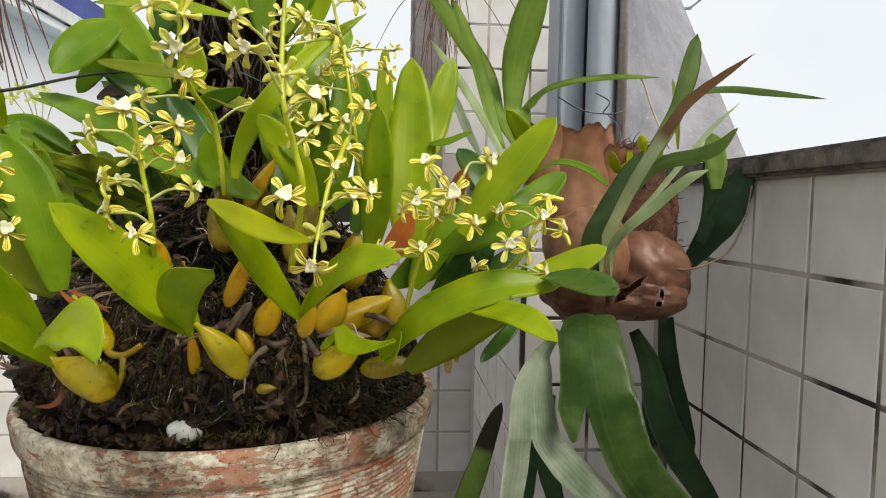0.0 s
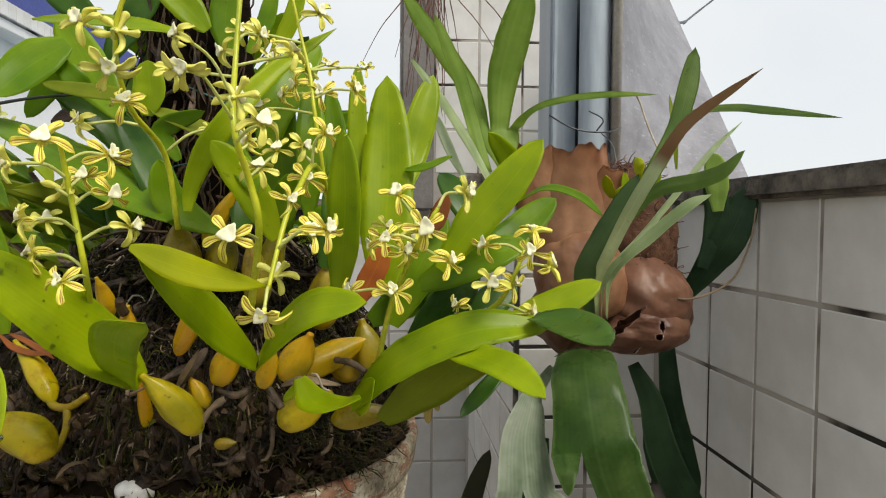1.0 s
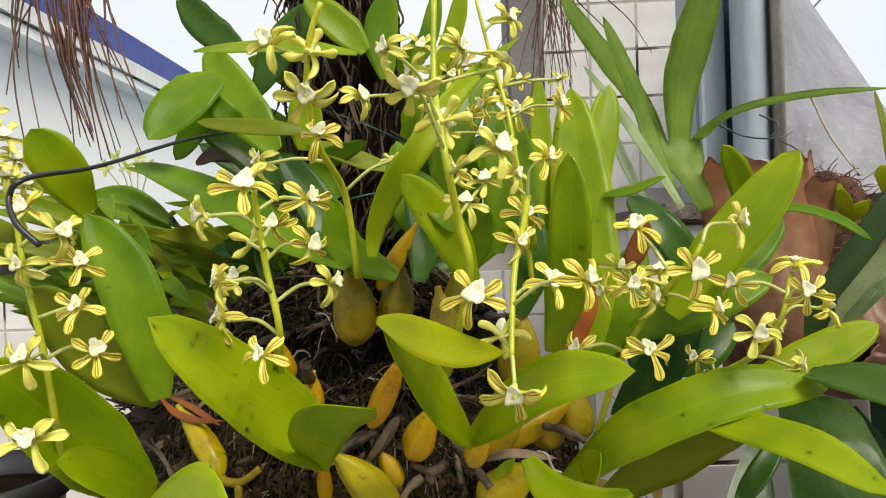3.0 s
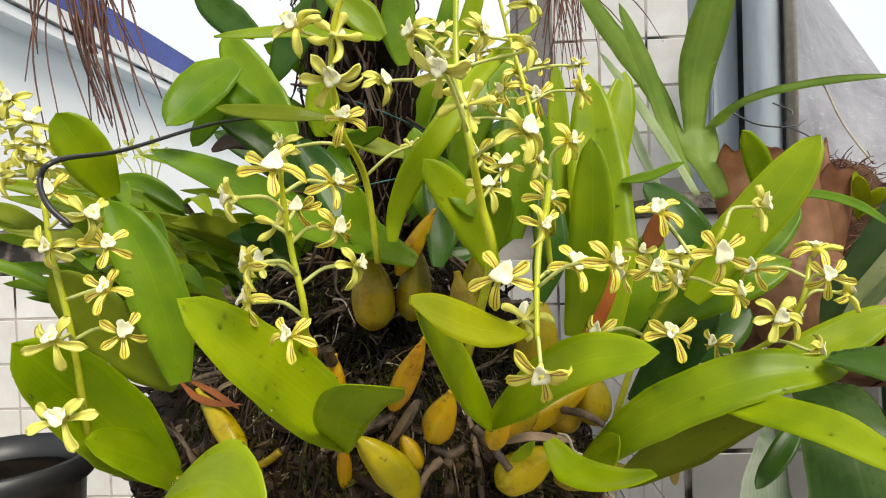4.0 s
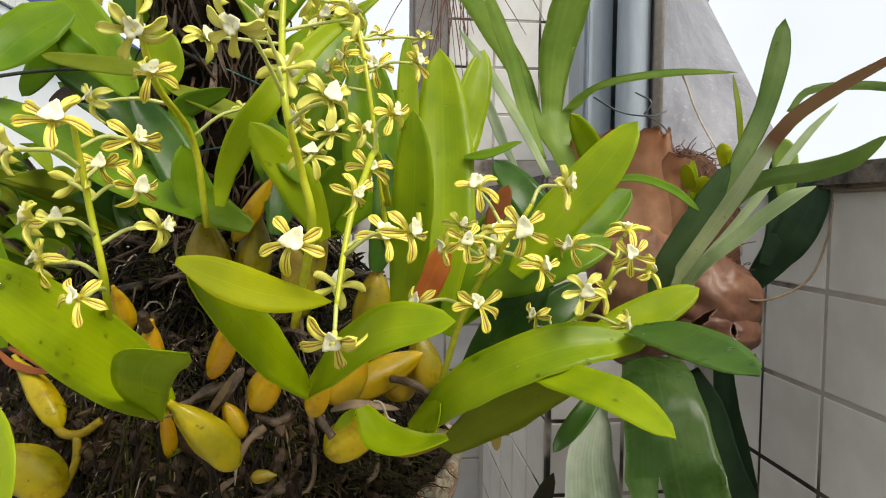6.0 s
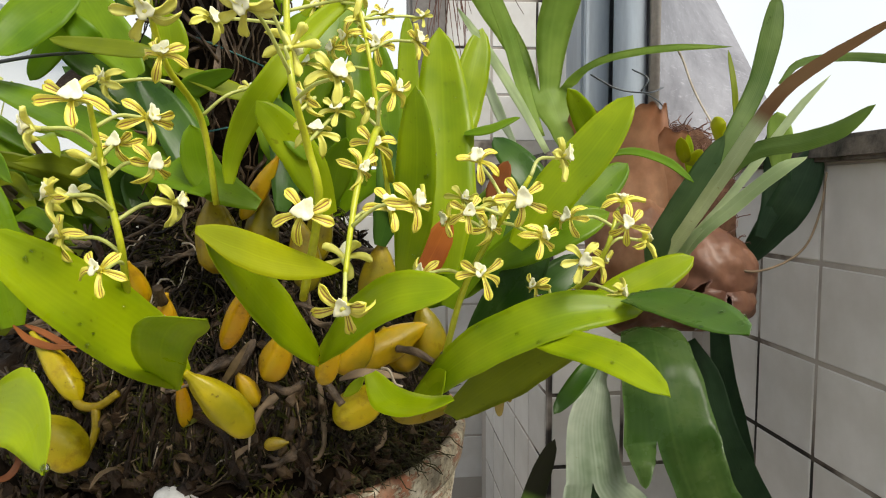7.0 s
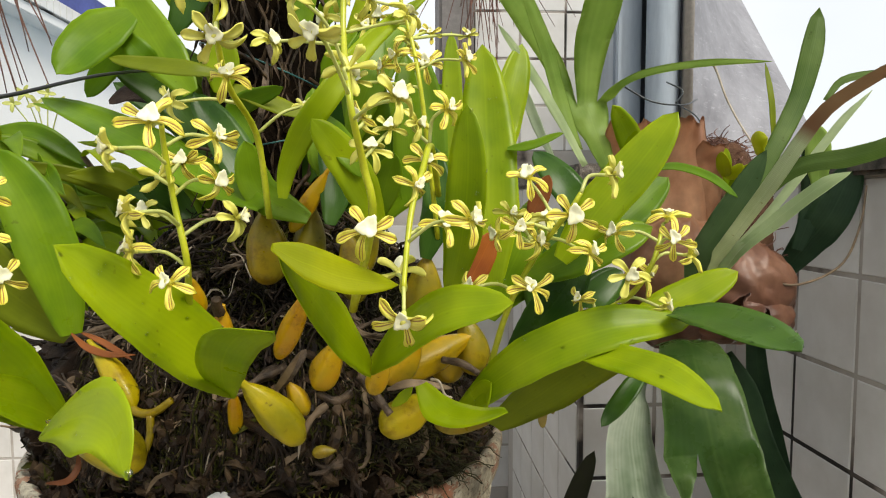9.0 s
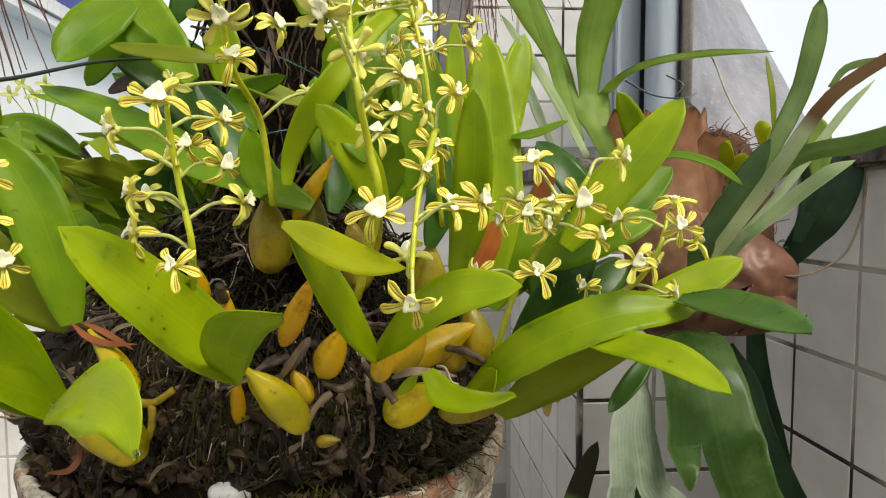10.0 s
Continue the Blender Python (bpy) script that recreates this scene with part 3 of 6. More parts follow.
# ---- pot, bark and trunk ----
CX, CY, RIM = -0.163, 0.905, 0.922
terracotta_pot = thing("terracotta_pot", (CX, CY, GROUND + 0.09), "large ribbed terracotta pot with flaking limewash", "flower pot")
outline = [(0.001, GROUND + 0.09), (0.125, GROUND + 0.09)]
for i in range(460):
    v = i / 459
    z = GROUND + 0.095 + (RIM - 0.030 - GROUND - 0.095) * v
    ridge = math.sin(2 * math.pi * i / 6.4) * (0.55 + 0.45 * noise.noise(Vector((0, 0, i * 0.13)))) + 0.8 * noise.noise(Vector((3, 0, i * 0.05)))
    outline.append((0.124 + 0.0725 * v ** 0.8 + 0.0011 * ridge * min(1, 3 * v), z))
outline += [(0.188, RIM - 0.029), (0.17, RIM - 0.12), (0.001, RIM - 0.13)]
part("body", lathe(bmesh.new(), outline, (CX, CY), 130, 0.012), terracotta, terracotta_pot)
outline = [(0.186, RIM - 0.030), (0.1965, RIM - 0.031), (0.2000, RIM - 0.029), (0.2020, RIM - 0.024), (0.2030, RIM - 0.014), (0.2045, RIM - 0.006), (0.2035, RIM - 0.001), (0.2000, RIM + 0.0012), (0.195, RIM), (0.189, RIM - 0.006), (0.186, RIM - 0.030)]
part("rim", lathe(bmesh.new(), outline, (CX, CY), 130, 0.014), terracotta, terracotta_pot, "worn rim with grime and flaking limewash")
pot_stand = thing("pot_stand", (CX, CY, GROUND), "round concrete stand under the flower pot", "pot stand")
part("drum", lathe(bmesh.new(), [(0.001, GROUND), (0.15, GROUND), (0.16, GROUND + 0.01), (0.15, GROUND + 0.085), (0.14, GROUND + 0.089), (0.001, GROUND + 0.089)], (CX, CY), 48), concrete, pot_stand)


def mound(x, y):
    """Height of the heaped bark at a place in the pot."""
    d = math.hypot(x - CX, y - CY) / 0.19
    front = max(0.0, (CY - y) / 0.19)
    h = RIM + 0.003 + 0.013 * noise.noise(Vector((x * 55, y * 55, 7.5))) + 0.075 * max(0.0, 1 - d ** 5) + 0.125 * max(0.0, 1 - d ** 1.8)
    return h + 0.014 * noise.noise(Vector((x * 30, y * 30, 0.5))) + 0.010 * noise.noise(Vector((x * 90, y * 90, 3.5)))


bm = bmesh.new()
rows = []
for i in range(46):
    r = 0.186 * (i / 45) + 0.0005
    rows.append([bm.verts.new((CX + r * math.cos(a), CY + r * math.sin(a), mound(CX + r * math.cos(a), CY + r * math.sin(a)) - 0.007 + 0.012 * noise.noise(Vector((r * 200, 9 * a, 1))))) for a in (2 * math.pi * k / 110 for k in range(110))])
for r, z in ((0.1915, RIM - 0.001), (0.1915, RIM - 0.03)):
    rows.append([bm.verts.new((CX + r * math.cos(a), CY + r * math.sin(a), z + 0.002 * noise.noise(Vector((40 * math.cos(a), 40 * math.sin(a), 2))))) for a in (2 * math.pi * k / 110 for k in range(110))])
for p, q in zip(rows, rows[1:]):
    for k in range(110):
        bm.faces.new((p[k], q[k], q[(k + 1) % 110], p[(k + 1) % 110]))
heap = solid("potting_bark", bm, bark, "damp heaped bark and fibre in the pot, darkened for shade", "potting bark", "stuff", True)

rng = random.Random(5)


def on_mound(spread=1.0, facing=True):
    while True:
        a, r = rng.uniform(0, 2 * math.pi), 0.182 * math.sqrt(rng.random()) * spread
        if rng.random() < 0.35:
            a, r = rng.uniform(1.1, 1.9) * math.pi, rng.uniform(0.14, 0.186)
        x, y = CX + r * math.cos(a), CY + r * math.sin(a)
        if not facing or y < CY + 0.04:
            return Vector((x, y, mound(x, y)))


def chips(count, size, seed):
    bm = bmesh.new()
    for i in range(count):
        p = on_mound()
        s = size * rng.uniform(0.4, 1.3)
        m = Matrix.LocRotScale(p + Vector((0, 0, s * 0.25)), Euler([rng.uniform(0, 6.28) for _ in range(3)]), (s * rng.uniform(0.8, 1.7), s * rng.uniform(0.3, 0.7), s * rng.uniform(0.2, 0.5)))
        r = bmesh.ops.create_icosphere(bm, subdivisions=1, radius=0.5, matrix=m)
        for v in r["verts"]:
            v.co += Vector((rng.uniform(-1, 1), rng.uniform(-1, 1), rng.uniform(-1, 1))) * s * 0.09
    return bm


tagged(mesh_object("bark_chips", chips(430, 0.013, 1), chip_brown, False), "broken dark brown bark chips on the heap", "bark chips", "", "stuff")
tagged(mesh_object("pale_bark_chips", chips(260, 0.009, 2), chip_tan, False), "broken tan bark chips on the heap", "bark chips", "", "stuff")


def wandering(start, length, steps, droop, spread):
    p, d = Vector(start), Vector((rng.uniform(-1, 1), rng.uniform(-0.6, 0.4), rng.uniform(-0.4, 0.4))).normalized()
    out = [p.copy()]
    for i in range(steps):
        d = (d + Vector((rng.uniform(-1, 1), rng.uniform(-1, 1), rng.uniform(-1, 1) - droop)) * spread).normalized()
        p = p + d * length / steps
        reach = math.hypot(p.x - CX, p.y - CY)
        if reach > 0.186:
            p.x, p.y = CX + (p.x - CX) * 0.186 / reach, CY + (p.y - CY) * 0.186 / reach
        p.z = min(max(p.z, mound(p.x, p.y) + 0.001), mound(p.x, p.y) + 0.012)
        out.append(p.copy())
    return out


def root_mass(name, count, r, length, material, label, spread=0.55):
    bm = bmesh.new()
    for i in range(count):
        k = rng.uniform(0.6, 1.3)
        tube(bm, wandering(on_mound(), length * k, 5, 0.02, spread), r * k, r * 0.5 * k, 5, 12, 0.3)
    return tagged(mesh_object(name, bm, material), label, "roots", "", "stuff")


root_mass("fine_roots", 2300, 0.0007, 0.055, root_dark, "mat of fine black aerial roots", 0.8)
root_mass("pale_roots", 420, 0.0007, 0.045, root_tan, "pale tan dried orchid roots over the bark", 1.0)
root_mass("brown_roots", 420, 0.0014, 0.05, chip_brown, "brown tangled roots over the bark", 0.9)
root_mass("mossy_roots", 340, 0.0008, 0.04, moss, "dark green mossy strands over the bark", 0.9)
root_mass("straw_roots", 90, 0.0008, 0.035, straw, "short straw coloured root ends over the bark", 0.8)
root_mass("thick_roots", 12, 0.0024, 0.06, root_tan, "thick weathered old rhizomes and canes", 0.3)


def gnarled(count, seed):
    """Old woody rhizomes: short bent stubs made of twisted strands with a frayed end."""
    pick = random.Random(seed)
    bm = bmesh.new()
    for i in range(count):
        a, r = pick.uniform(1.05, 1.95) * math.pi, 0.185 * math.sqrt(pick.uniform(0.05, 0.98))
        p = Vector((CX + r * math.cos(a), CY + r * math.sin(a), 0))
        p.z = mound(p.x, p.y) + 0.002
        d = Vector((pick.uniform(-1, 1), pick.uniform(-0.5, 0.3), pick.uniform(-0.9, 0.5))).normalized()
        length, thick = pick.uniform(0.018, 0.055), pick.uniform(0.0018, 0.0048)
        bend = Vector((pick.uniform(-1, 1), pick.uniform(-1, 0.2), pick.uniform(-1, 1))) * length * 0.22
        for k in range(5):
            w = Vector((pick.uniform(-1, 1), pick.uniform(-1, 1), pick.uniform(-1, 1))) * thick * 0.7
            e = Vector((pick.uniform(-1, 1), pick.uniform(-1, 1), pick.uniform(-1, 1))) * thick * 1.6
            tube(bm, [p + w, p + d * length * 0.35 + bend * 0.7 + w * 0.8, p + d * length * 0.7 + bend - w * 0.6, p + d * length + bend * 0.4 + e], thick * pick.uniform(0.45, 0.8), thick * 0.25, 6, 11, 0.45)
    return bm


tagged(mesh_object("old_rhizomes", gnarled(70, 41), wood_grey), "gnarled grey brown old rhizomes among the bark", "roots", "", "stuff")
tagged(mesh_object("dark_rhizomes", gnarled(60, 43), chip_brown), "gnarled dark brown old rhizomes among the bark", "roots", "", "stuff")
tagged(mesh_object("straw_fibres", gnarled(16, 47), root_tan), "frayed straw coloured fibres of old sheaths", "roots", "", "stuff")

# tussock of fine dark roots that spills over the rim
bm = bmesh.new()
for i in range(620):
    a, r = rng.gauss(1.745, 0.06) * math.pi, rng.uniform(0.135, 0.194)
    p = Vector((CX + r * math.cos(a), CY + r * math.sin(a), 0))
    p.z = (mound(p.x, p.y) if r < 0.186 else RIM) + rng.uniform(0.0, 0.012)
    out = Vector((math.cos(a), math.sin(a), 0))
    pts = [p]
    for k in range(4):
        far = math.hypot(p.x - CX, p.y - CY)
        p = p + Vector((rng.uniform(-1, 1), rng.uniform(-1, 1), rng.uniform(-0.7, 0.7))) * 0.005 + out * (0.004 if r > 0.17 else 0.0)
        p.z -= 0.006 if far > 0.204 else 0.0
        if far < 0.207:
            p.z = max(p.z, (mound(p.x, p.y) if far < 0.186 else RIM) + 0.002)
        pts.append(p.copy())
    tube(bm, pts, rng.uniform(0.0004, 0.0009), 0.0003, 4, 9)
tagged(mesh_object("root_tussock", bm, tussock), "tussock of fine black roots and moss spilling over the rim", "roots", "", "stuff")

bm = bmesh.new()
for i in range(13000):
    p = on_mound() + Vector((0, 0, 0.005))
    if noise.noise(p * 22) > -0.08 or (p.x > CX - 0.02 and p.y < 0.79) or (p.y < 0.785 and math.hypot(p.x - CX, p.y - CY) > 0.155):
        tip = p + Vector((rng.uniform(-1, 1), rng.uniform(-1.2, 0.4), rng.uniform(0.0, 1.0))) * rng.uniform(0.003, 0.009)
        w = Vector((rng.uniform(-1, 1), rng.uniform(-1, 1), 0)).normalized() * 0.0013
        bm.faces.new([bm.verts.new(q) for q in (p - w, p + w, tip)])
moss_tufts = tagged(mesh_object("moss_tufts", bm, moss), "dark green moss growing over the bark", "moss", "", "stuff")

# crumbs and moss along the inside of the rim
def by_rim():
    a, r = rng.uniform(1.02, 1.98) * math.pi, rng.uniform(0.160, 0.193)
    x, y = CX + r * math.cos(a), CY + r * math.sin(a)
    return Vector((x, y, (mound(x, y) if r < 0.187 else RIM) + rng.uniform(0.001, 0.010)))


for crumb_name, crumb_material, crumb_label in (("rim_crumbs", chip_tan, "tan bark crumbs along the pot's rim"), ("dark_rim_crumbs", chip_brown, "dark bark crumbs along the pot's rim")):
    bm = bmesh.new()
    for i in range(760):
        s = rng.uniform(0.004, 0.020)
        m = Matrix.LocRotScale(by_rim(), Euler([rng.uniform(0, 6.28) for _ in range(3)]), (s, s * rng.uniform(0.3, 0.7), s * rng.uniform(0.2, 0.5)))
        for v in bmesh.ops.create_icosphere(bm, subdivisions=1, radius=0.5, matrix=m)["verts"]:
            v.co += Vector((rng.uniform(-1, 1), rng.uniform(-1, 1), rng.uniform(-1, 1))) * s * 0.09
    tagged(mesh_object(crumb_name, bm, crumb_material, False), crumb_label, "bark chips", "", "stuff")
bm = bmesh.new()
for i in range(5000):
    p = by_rim()
    tip = p + Vector((rng.uniform(-1, 1), rng.uniform(-1, 0.6), rng.uniform(0.2, 1.2))) * rng.uniform(0.004, 0.010)
    w = Vector((rng.uniform(-1, 1), rng.uniform(-1, 1), 0)).normalized() * 0.0012
    if noise.noise(p * 30) > -0.15:
        bm.faces.new([bm.verts.new(q) for q in (p - w, p + w, tip)])
tagged(mesh_object("rim_moss", bm, moss), "olive green moss along the pot's rim", "moss", "", "stuff")


# curled scraps of dead leaf and sheath, and grains of perlite
def litter(name, count, material, label):
    bm = bmesh.new()
    for i in range(count):
        p = on_mound() + Vector((0, 0, 0.005))
        d = Vector((rng.uniform(-1, 1), rng.uniform(-0.6, 0.3), rng.uniform(-0.7, 0.5))).normalized() * rng.uniform(0.014, 0.038)
        bend = Vector((rng.uniform(-1, 1), rng.uniform(-1, 0.2), rng.uniform(0, 1))) * 0.004
        ribbon(bm, [p, p + d * 0.5 + bend, p + d], rng.uniform(0.0018, 0.0045), (rng.uniform(-0.5, 0.5), -0.8, 0.6), lance_outline, 0.5, 7, 0.3, 0.0006)
    return tagged(mesh_object(name, bm, material), label, "plant litter", "", "stuff")


litter("leaf_litter", 26, root_tan, "curled tan scraps of dead leaf on the bark")
litter("dark_litter", 24, chip_tan, "curled brown scraps of dead sheath on the bark")
litter("green_litter", 26, moss, "small mossy scraps on the bark")
bm = bmesh.new()
for i in range(70):
    p = on_mound() + Vector((0, 0, 0.004))
    bmesh.ops.create_icosphere(bm, subdivisions=1, radius=rng.uniform(0.0008, 0.0022), matrix=Matrix.Translation(p) @ Matrix.Diagonal((1, 1, rng.uniform(0.6, 1), 1)))
tagged(mesh_object("perlite", bm, pebble_white), "small white perlite grains on the bark", "perlite", "", "stuff")

# root clump that bulges over the rim at one side
bm = bmesh.new()
bmesh.ops.create_icosphere(bm, subdivisions=5, radius=1.0)
for v in bm.verts:
    k = 1 + 0.2 * noise.noise(v.co * 2.5) + 0.12 * noise.noise(v.co * 7) + 0.06 * noise.noise(v.co * 19)
    v.co = Vector((-0.305 + 0.052 * k * v.co.x, 0.865 + 0.075 * k * v.co.y, 0.965 + 0.062 * k * v.co.z))
for i in range(320):
    a, b = rng.uniform(0, 2 * math.pi), rng.uniform(-0.2, 1.4)
    p = Vector((-0.305 + 0.054 * math.cos(a) * math.cos(b), 0.865 + 0.077 * math.sin(a) * math.cos(b), 0.965 + 0.063 * math.sin(b)))
    pts = [p]
    for j in range(4):
        p = p + Vector((rng.uniform(-1, 1), rng.uniform(-1, 1), rng.uniform(-0.8, 0.6))) * 0.008
        pts.append(p)
    tube(bm, pts, rng.uniform(0.0006, 0.0016), 0.0005, 5, 10, 0.2)
tagged(mesh_object("root_clump", bm, chip_brown), "brown tangled root clump bulging over the pot's rim", "roots", "", "stuff")

# white pebbles lying inside the rim
def pebble(x, y, z, s, label):
    bm = bmesh.new()
    bmesh.ops.create_icosphere(bm, subdivisions=3, radius=1.0)
    for v in bm.verts:
        v.co *= 1 + 0.16 * noise.noise(v.co * 1.3 + Vector((x * 50, 0, 0)))
        v.co = Vector((x + s * v.co.x, y + 0.8 * s * v.co.y, z + 0.72 * s * v.co.z))
    return tagged(solid("pebble", bm, pebble_white, label, "pebble", "", True), group="pebbles on the bark")


pebble(-0.163, 0.722, RIM + 0.012, 0.0135, "smooth white pebble on the bark inside the pot's rim")
pebble(-0.285, 0.80, RIM + 0.004, 0.012, "small grey white pebble half sunk in the bark")

# upright tree fern trunk in the middle of the pot
tree_fern_trunk = thing("tree_fern_trunk", (CX, 0.88, 1.0), "dark fibrous tree fern trunk standing in the pot", "tree trunk")
bm = bmesh.new()
rows = []
for i in range(70):
    z = 0.95 + 0.75 * i / 69
    rows.append([bm.verts.new((CX + 0.002 + (0.043 + 0.010 * noise.noise(Vector((2 * math.cos(a), 2 * math.sin(a), z * 22))) + 0.005 * noise.noise(Vector((9 * math.cos(a), 9 * math.sin(a), z * 60)))) * math.cos(a), 0.88 + (0.043 + 0.010 * noise.noise(Vector((2 * math.cos(a), 2 * math.sin(a), z * 22)))) * math.sin(a), z)) for a in (2 * math.pi * k / 40 for k in range(40))])
for p, q in zip(rows, rows[1:]):
    for k in range(40):
        bm.faces.new((p[k], p[(k + 1) % 40], q[(k + 1) % 40], q[k]))
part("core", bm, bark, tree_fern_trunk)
bm = bmesh.new()
for i in range(300):
    a, z = rng.uniform(math.pi, 2 * math.pi), rng.uniform(1.02, 1.5)
    p = Vector((CX + 0.046 * math.cos(a), 0.88 + 0.046 * math.sin(a), z))
    pts = [p]
    for j in range(4):
        p = p + Vector((rng.uniform(-1, 1) * 0.008, rng.uniform(-1, 0.6) * 0.005, -rng.uniform(0.006, 0.022)))
        pts.append(p)
    tube(bm, pts, rng.uniform(0.0006, 0.0018), 0.0005, 5, 10, 0.2)
for i in range(26):
    a, z = rng.uniform(math.pi * 1.1, math.pi * 1.9), rng.uniform(1.04, 1.34)
    p = Vector((CX + 0.048 * math.cos(a), 0.88 + 0.05 * math.sin(a), z))
    d = Vector((rng.uniform(-1, 1), rng.uniform(-0.5, 0.1), rng.uniform(-1, 0.3))).normalized() * rng.uniform(0.03, 0.08)
    tube(bm, [p, p + d * 0.5 + Vector((0, -0.008, 0.004)), p + d], rng.uniform(0.0012, 0.0026), 0.0009, 6, 12, 0.25)
shreds = bmesh.new()
for i in range(60):
    a, z = rng.uniform(math.pi * 1.05, math.pi * 1.95), rng.uniform(1.08, 1.5)
    p = Vector((CX + 0.050 * math.cos(a), 0.88 + 0.052 * math.sin(a), z))
    d = Vector((rng.uniform(-0.4, 0.4), rng.uniform(-0.25, 0.05), -1)).normalized() * rng.uniform(0.025, 0.07)
    ribbon(shreds, [p, p + d * 0.5 + Vector((rng.uniform(-1, 1), -1, 0)) * 0.004, p + d], rng.uniform(0.002, 0.006), (math.cos(a), math.sin(a), 0.2), lance_outline, 0.5, 8, 0.3, 0.0006)
tagged(part("shredded_sheath", shreds, wood_grey, tree_fern_trunk, "hanging grey shreds of dead sheath"), kind="stuff")
tagged(part("fibre_mat", bm, chip_tan, tree_fern_trunk, "hanging brown root fibres"), kind="stuff")


for turn_z, tilt in ((1.169, 0.012), (1.236, -0.02)):
    tube_part(tree_fern_trunk, "twine", [(CX + 0.053 * math.cos(a), 0.88 + 0.053 * math.sin(a), turn_z + tilt * math.cos(a)) for a in (2 * math.pi * k / 16 for k in range(17))], 0.0008, twine_teal, "thin teal twine")
dead_leaf = thing("dead_leaf", (-0.266, 0.87, 1.205), "curled dark brown dead leaf caught behind the stems", "dry leaf")

# ---- orchids ----
orchid = thing("orchid", (-0.11, 0.72, 0.95), "clump of orchids with yellow green leaves and small striped flowers", "orchid")
trunk_orchid = thing("trunk_orchid", (-0.16, 0.84, 1.10), "leafy green orchid growing on the dark trunk", "orchid")


fill = random.Random(31)
for i in range(46):
    side = -1 if i % 2 else 1
    p = Vector((-0.16 + side * fill.uniform(0.0, 0.05), fill.uniform(0.86, 0.95), fill.uniform(1.04, 1.24)))
    d = Vector((side * fill.uniform(0.05, 0.8), fill.uniform(-0.35, 0.25), fill.uniform(0.35, 1.0))).normalized() * fill.uniform(0.09, 0.16)
    leaf(trunk_orchid, [p, p + d * 0.5 + Vector((0, 0, 0.012)), p + d + Vector((0, 0, -0.01))], fill.uniform(0.020, 0.032), (-0.3 * side, -0.9, 0.35), fill.choice((leaf_dark, leaf_dark, leaf_mid)))


def tepal_mesh(material, length, width, curl):
    """A spoon-shaped tepal along y with a rolled edge; curl bends its tip away from the face."""
    bm = bmesh.new()
    uv = bm.loops.layers.uv.verify()
    rows, sides = [], (-1, -0.55, 0, 0.55, 1)
    for i in range(10):
        v = i / 9
        half = 0.5 * width * (0.42 + 0.58 * min(1, v / 0.70) ** 1.6) * (1 if v < 0.76 else math.sqrt(max(0.06, 1 - ((v - 0.76) / 0.24) ** 2)))
        y, z = length * (v - 0.25 * abs(curl) * v ** 3), 0.0017 * math.sin(math.pi * v) - curl * length * v ** 2.2
        rows.append([(bm.verts.new((s * half, y, z + 0.0019 * s * s * math.sin(math.pi * min(1, v + 0.25) * 0.8))), bm.verts.new((s * half * 0.96, y, z + 0.0019 * s * s * math.sin(math.pi * min(1, v + 0.25) * 0.8) - 0.0011 * (1 - 0.35 * s * s))), (0.5 + s / 2, v)) for s in sides])

    def quad(ring, level):
        f = bm.faces.new([w[n] for w, n in zip(ring, level)])
        for loop, w in zip(f.loops, ring):
            loop[uv].uv = w[2]
        return f

    for a, b in zip(rows, rows[1:]):
        for k in range(4):
            quad((a[k], a[k + 1], b[k + 1], b[k]), (0, 0, 0, 0))
            quad((b[k], b[k + 1], a[k + 1], a[k]), (1, 1, 1, 1)).material_index = 1
        quad((a[0], b[0], b[0], a[0]), (0, 0, 1, 1))
        quad((a[4], a[4], b[4], b[4]), (0, 1, 1, 0))
    for k in range(4):
        quad((rows[-1][k], rows[-1][k + 1], rows[-1][k + 1], rows[-1][k]), (0, 0, 1, 1))
    me = bpy.data.meshes.new("tepal")
    bm.to_mesh(me)
    bm.free()
    me.materials.append(material)
    me.materials.append(tepal_plain)
    me.polygons.foreach_set("use_smooth", [True] * len(me.polygons))
    return me


def lip_mesh(seed):
    """A flared, ruffled cup whose rim is cut into lobes."""
    bm = bmesh.new()
    rings = []
    for r, z in ((0.0009, 0.0004), (0.0019, 0.0016), (0.0025, 0.0034), (0.0036, 0.0050), (0.0046, 0.0053), (0.0044, 0.0056), (0.0030, 0.0053), (0.0012, 0.0044)):
        ring = []
        for k in range(20):
            a = 2 * math.pi * k / 20
            f = 1 + (0.18 * math.cos(3 * a + 0.2 * seed) + 0.07 * math.sin(8 * a + seed) + 0.26 * noise.noise(Vector((1.6 * math.cos(a), 1.6 * math.sin(a), seed)))) * min(1, r / 0.003)
            ring.append(bm.verts.new((r * f * math.sin(a) * 0.88, 0.0014 + 1.12 * r * f * math.cos(a), z + 0.0010 * noise.noise(Vector((2 * math.cos(a), 2 * math.sin(a), seed + 5))) * r / 0.003)))
        rings.append(ring)
    for p, q in zip(rings, rings[1:]):
        for k in range(20):
            bm.faces.new((p[k], p[(k + 1) % 20], q[(k + 1) % 20], q[k]))
    bm.faces.new(rings[0][::-1])
    bm.faces.new(rings[-1])
    me = bpy.data.meshes.new("lip")
    bm.to_mesh(me)
    bm.free()
    me.materials.append(lip_white)
    me.polygons.foreach_set("use_smooth", [True] * len(me.polygons))
    return me


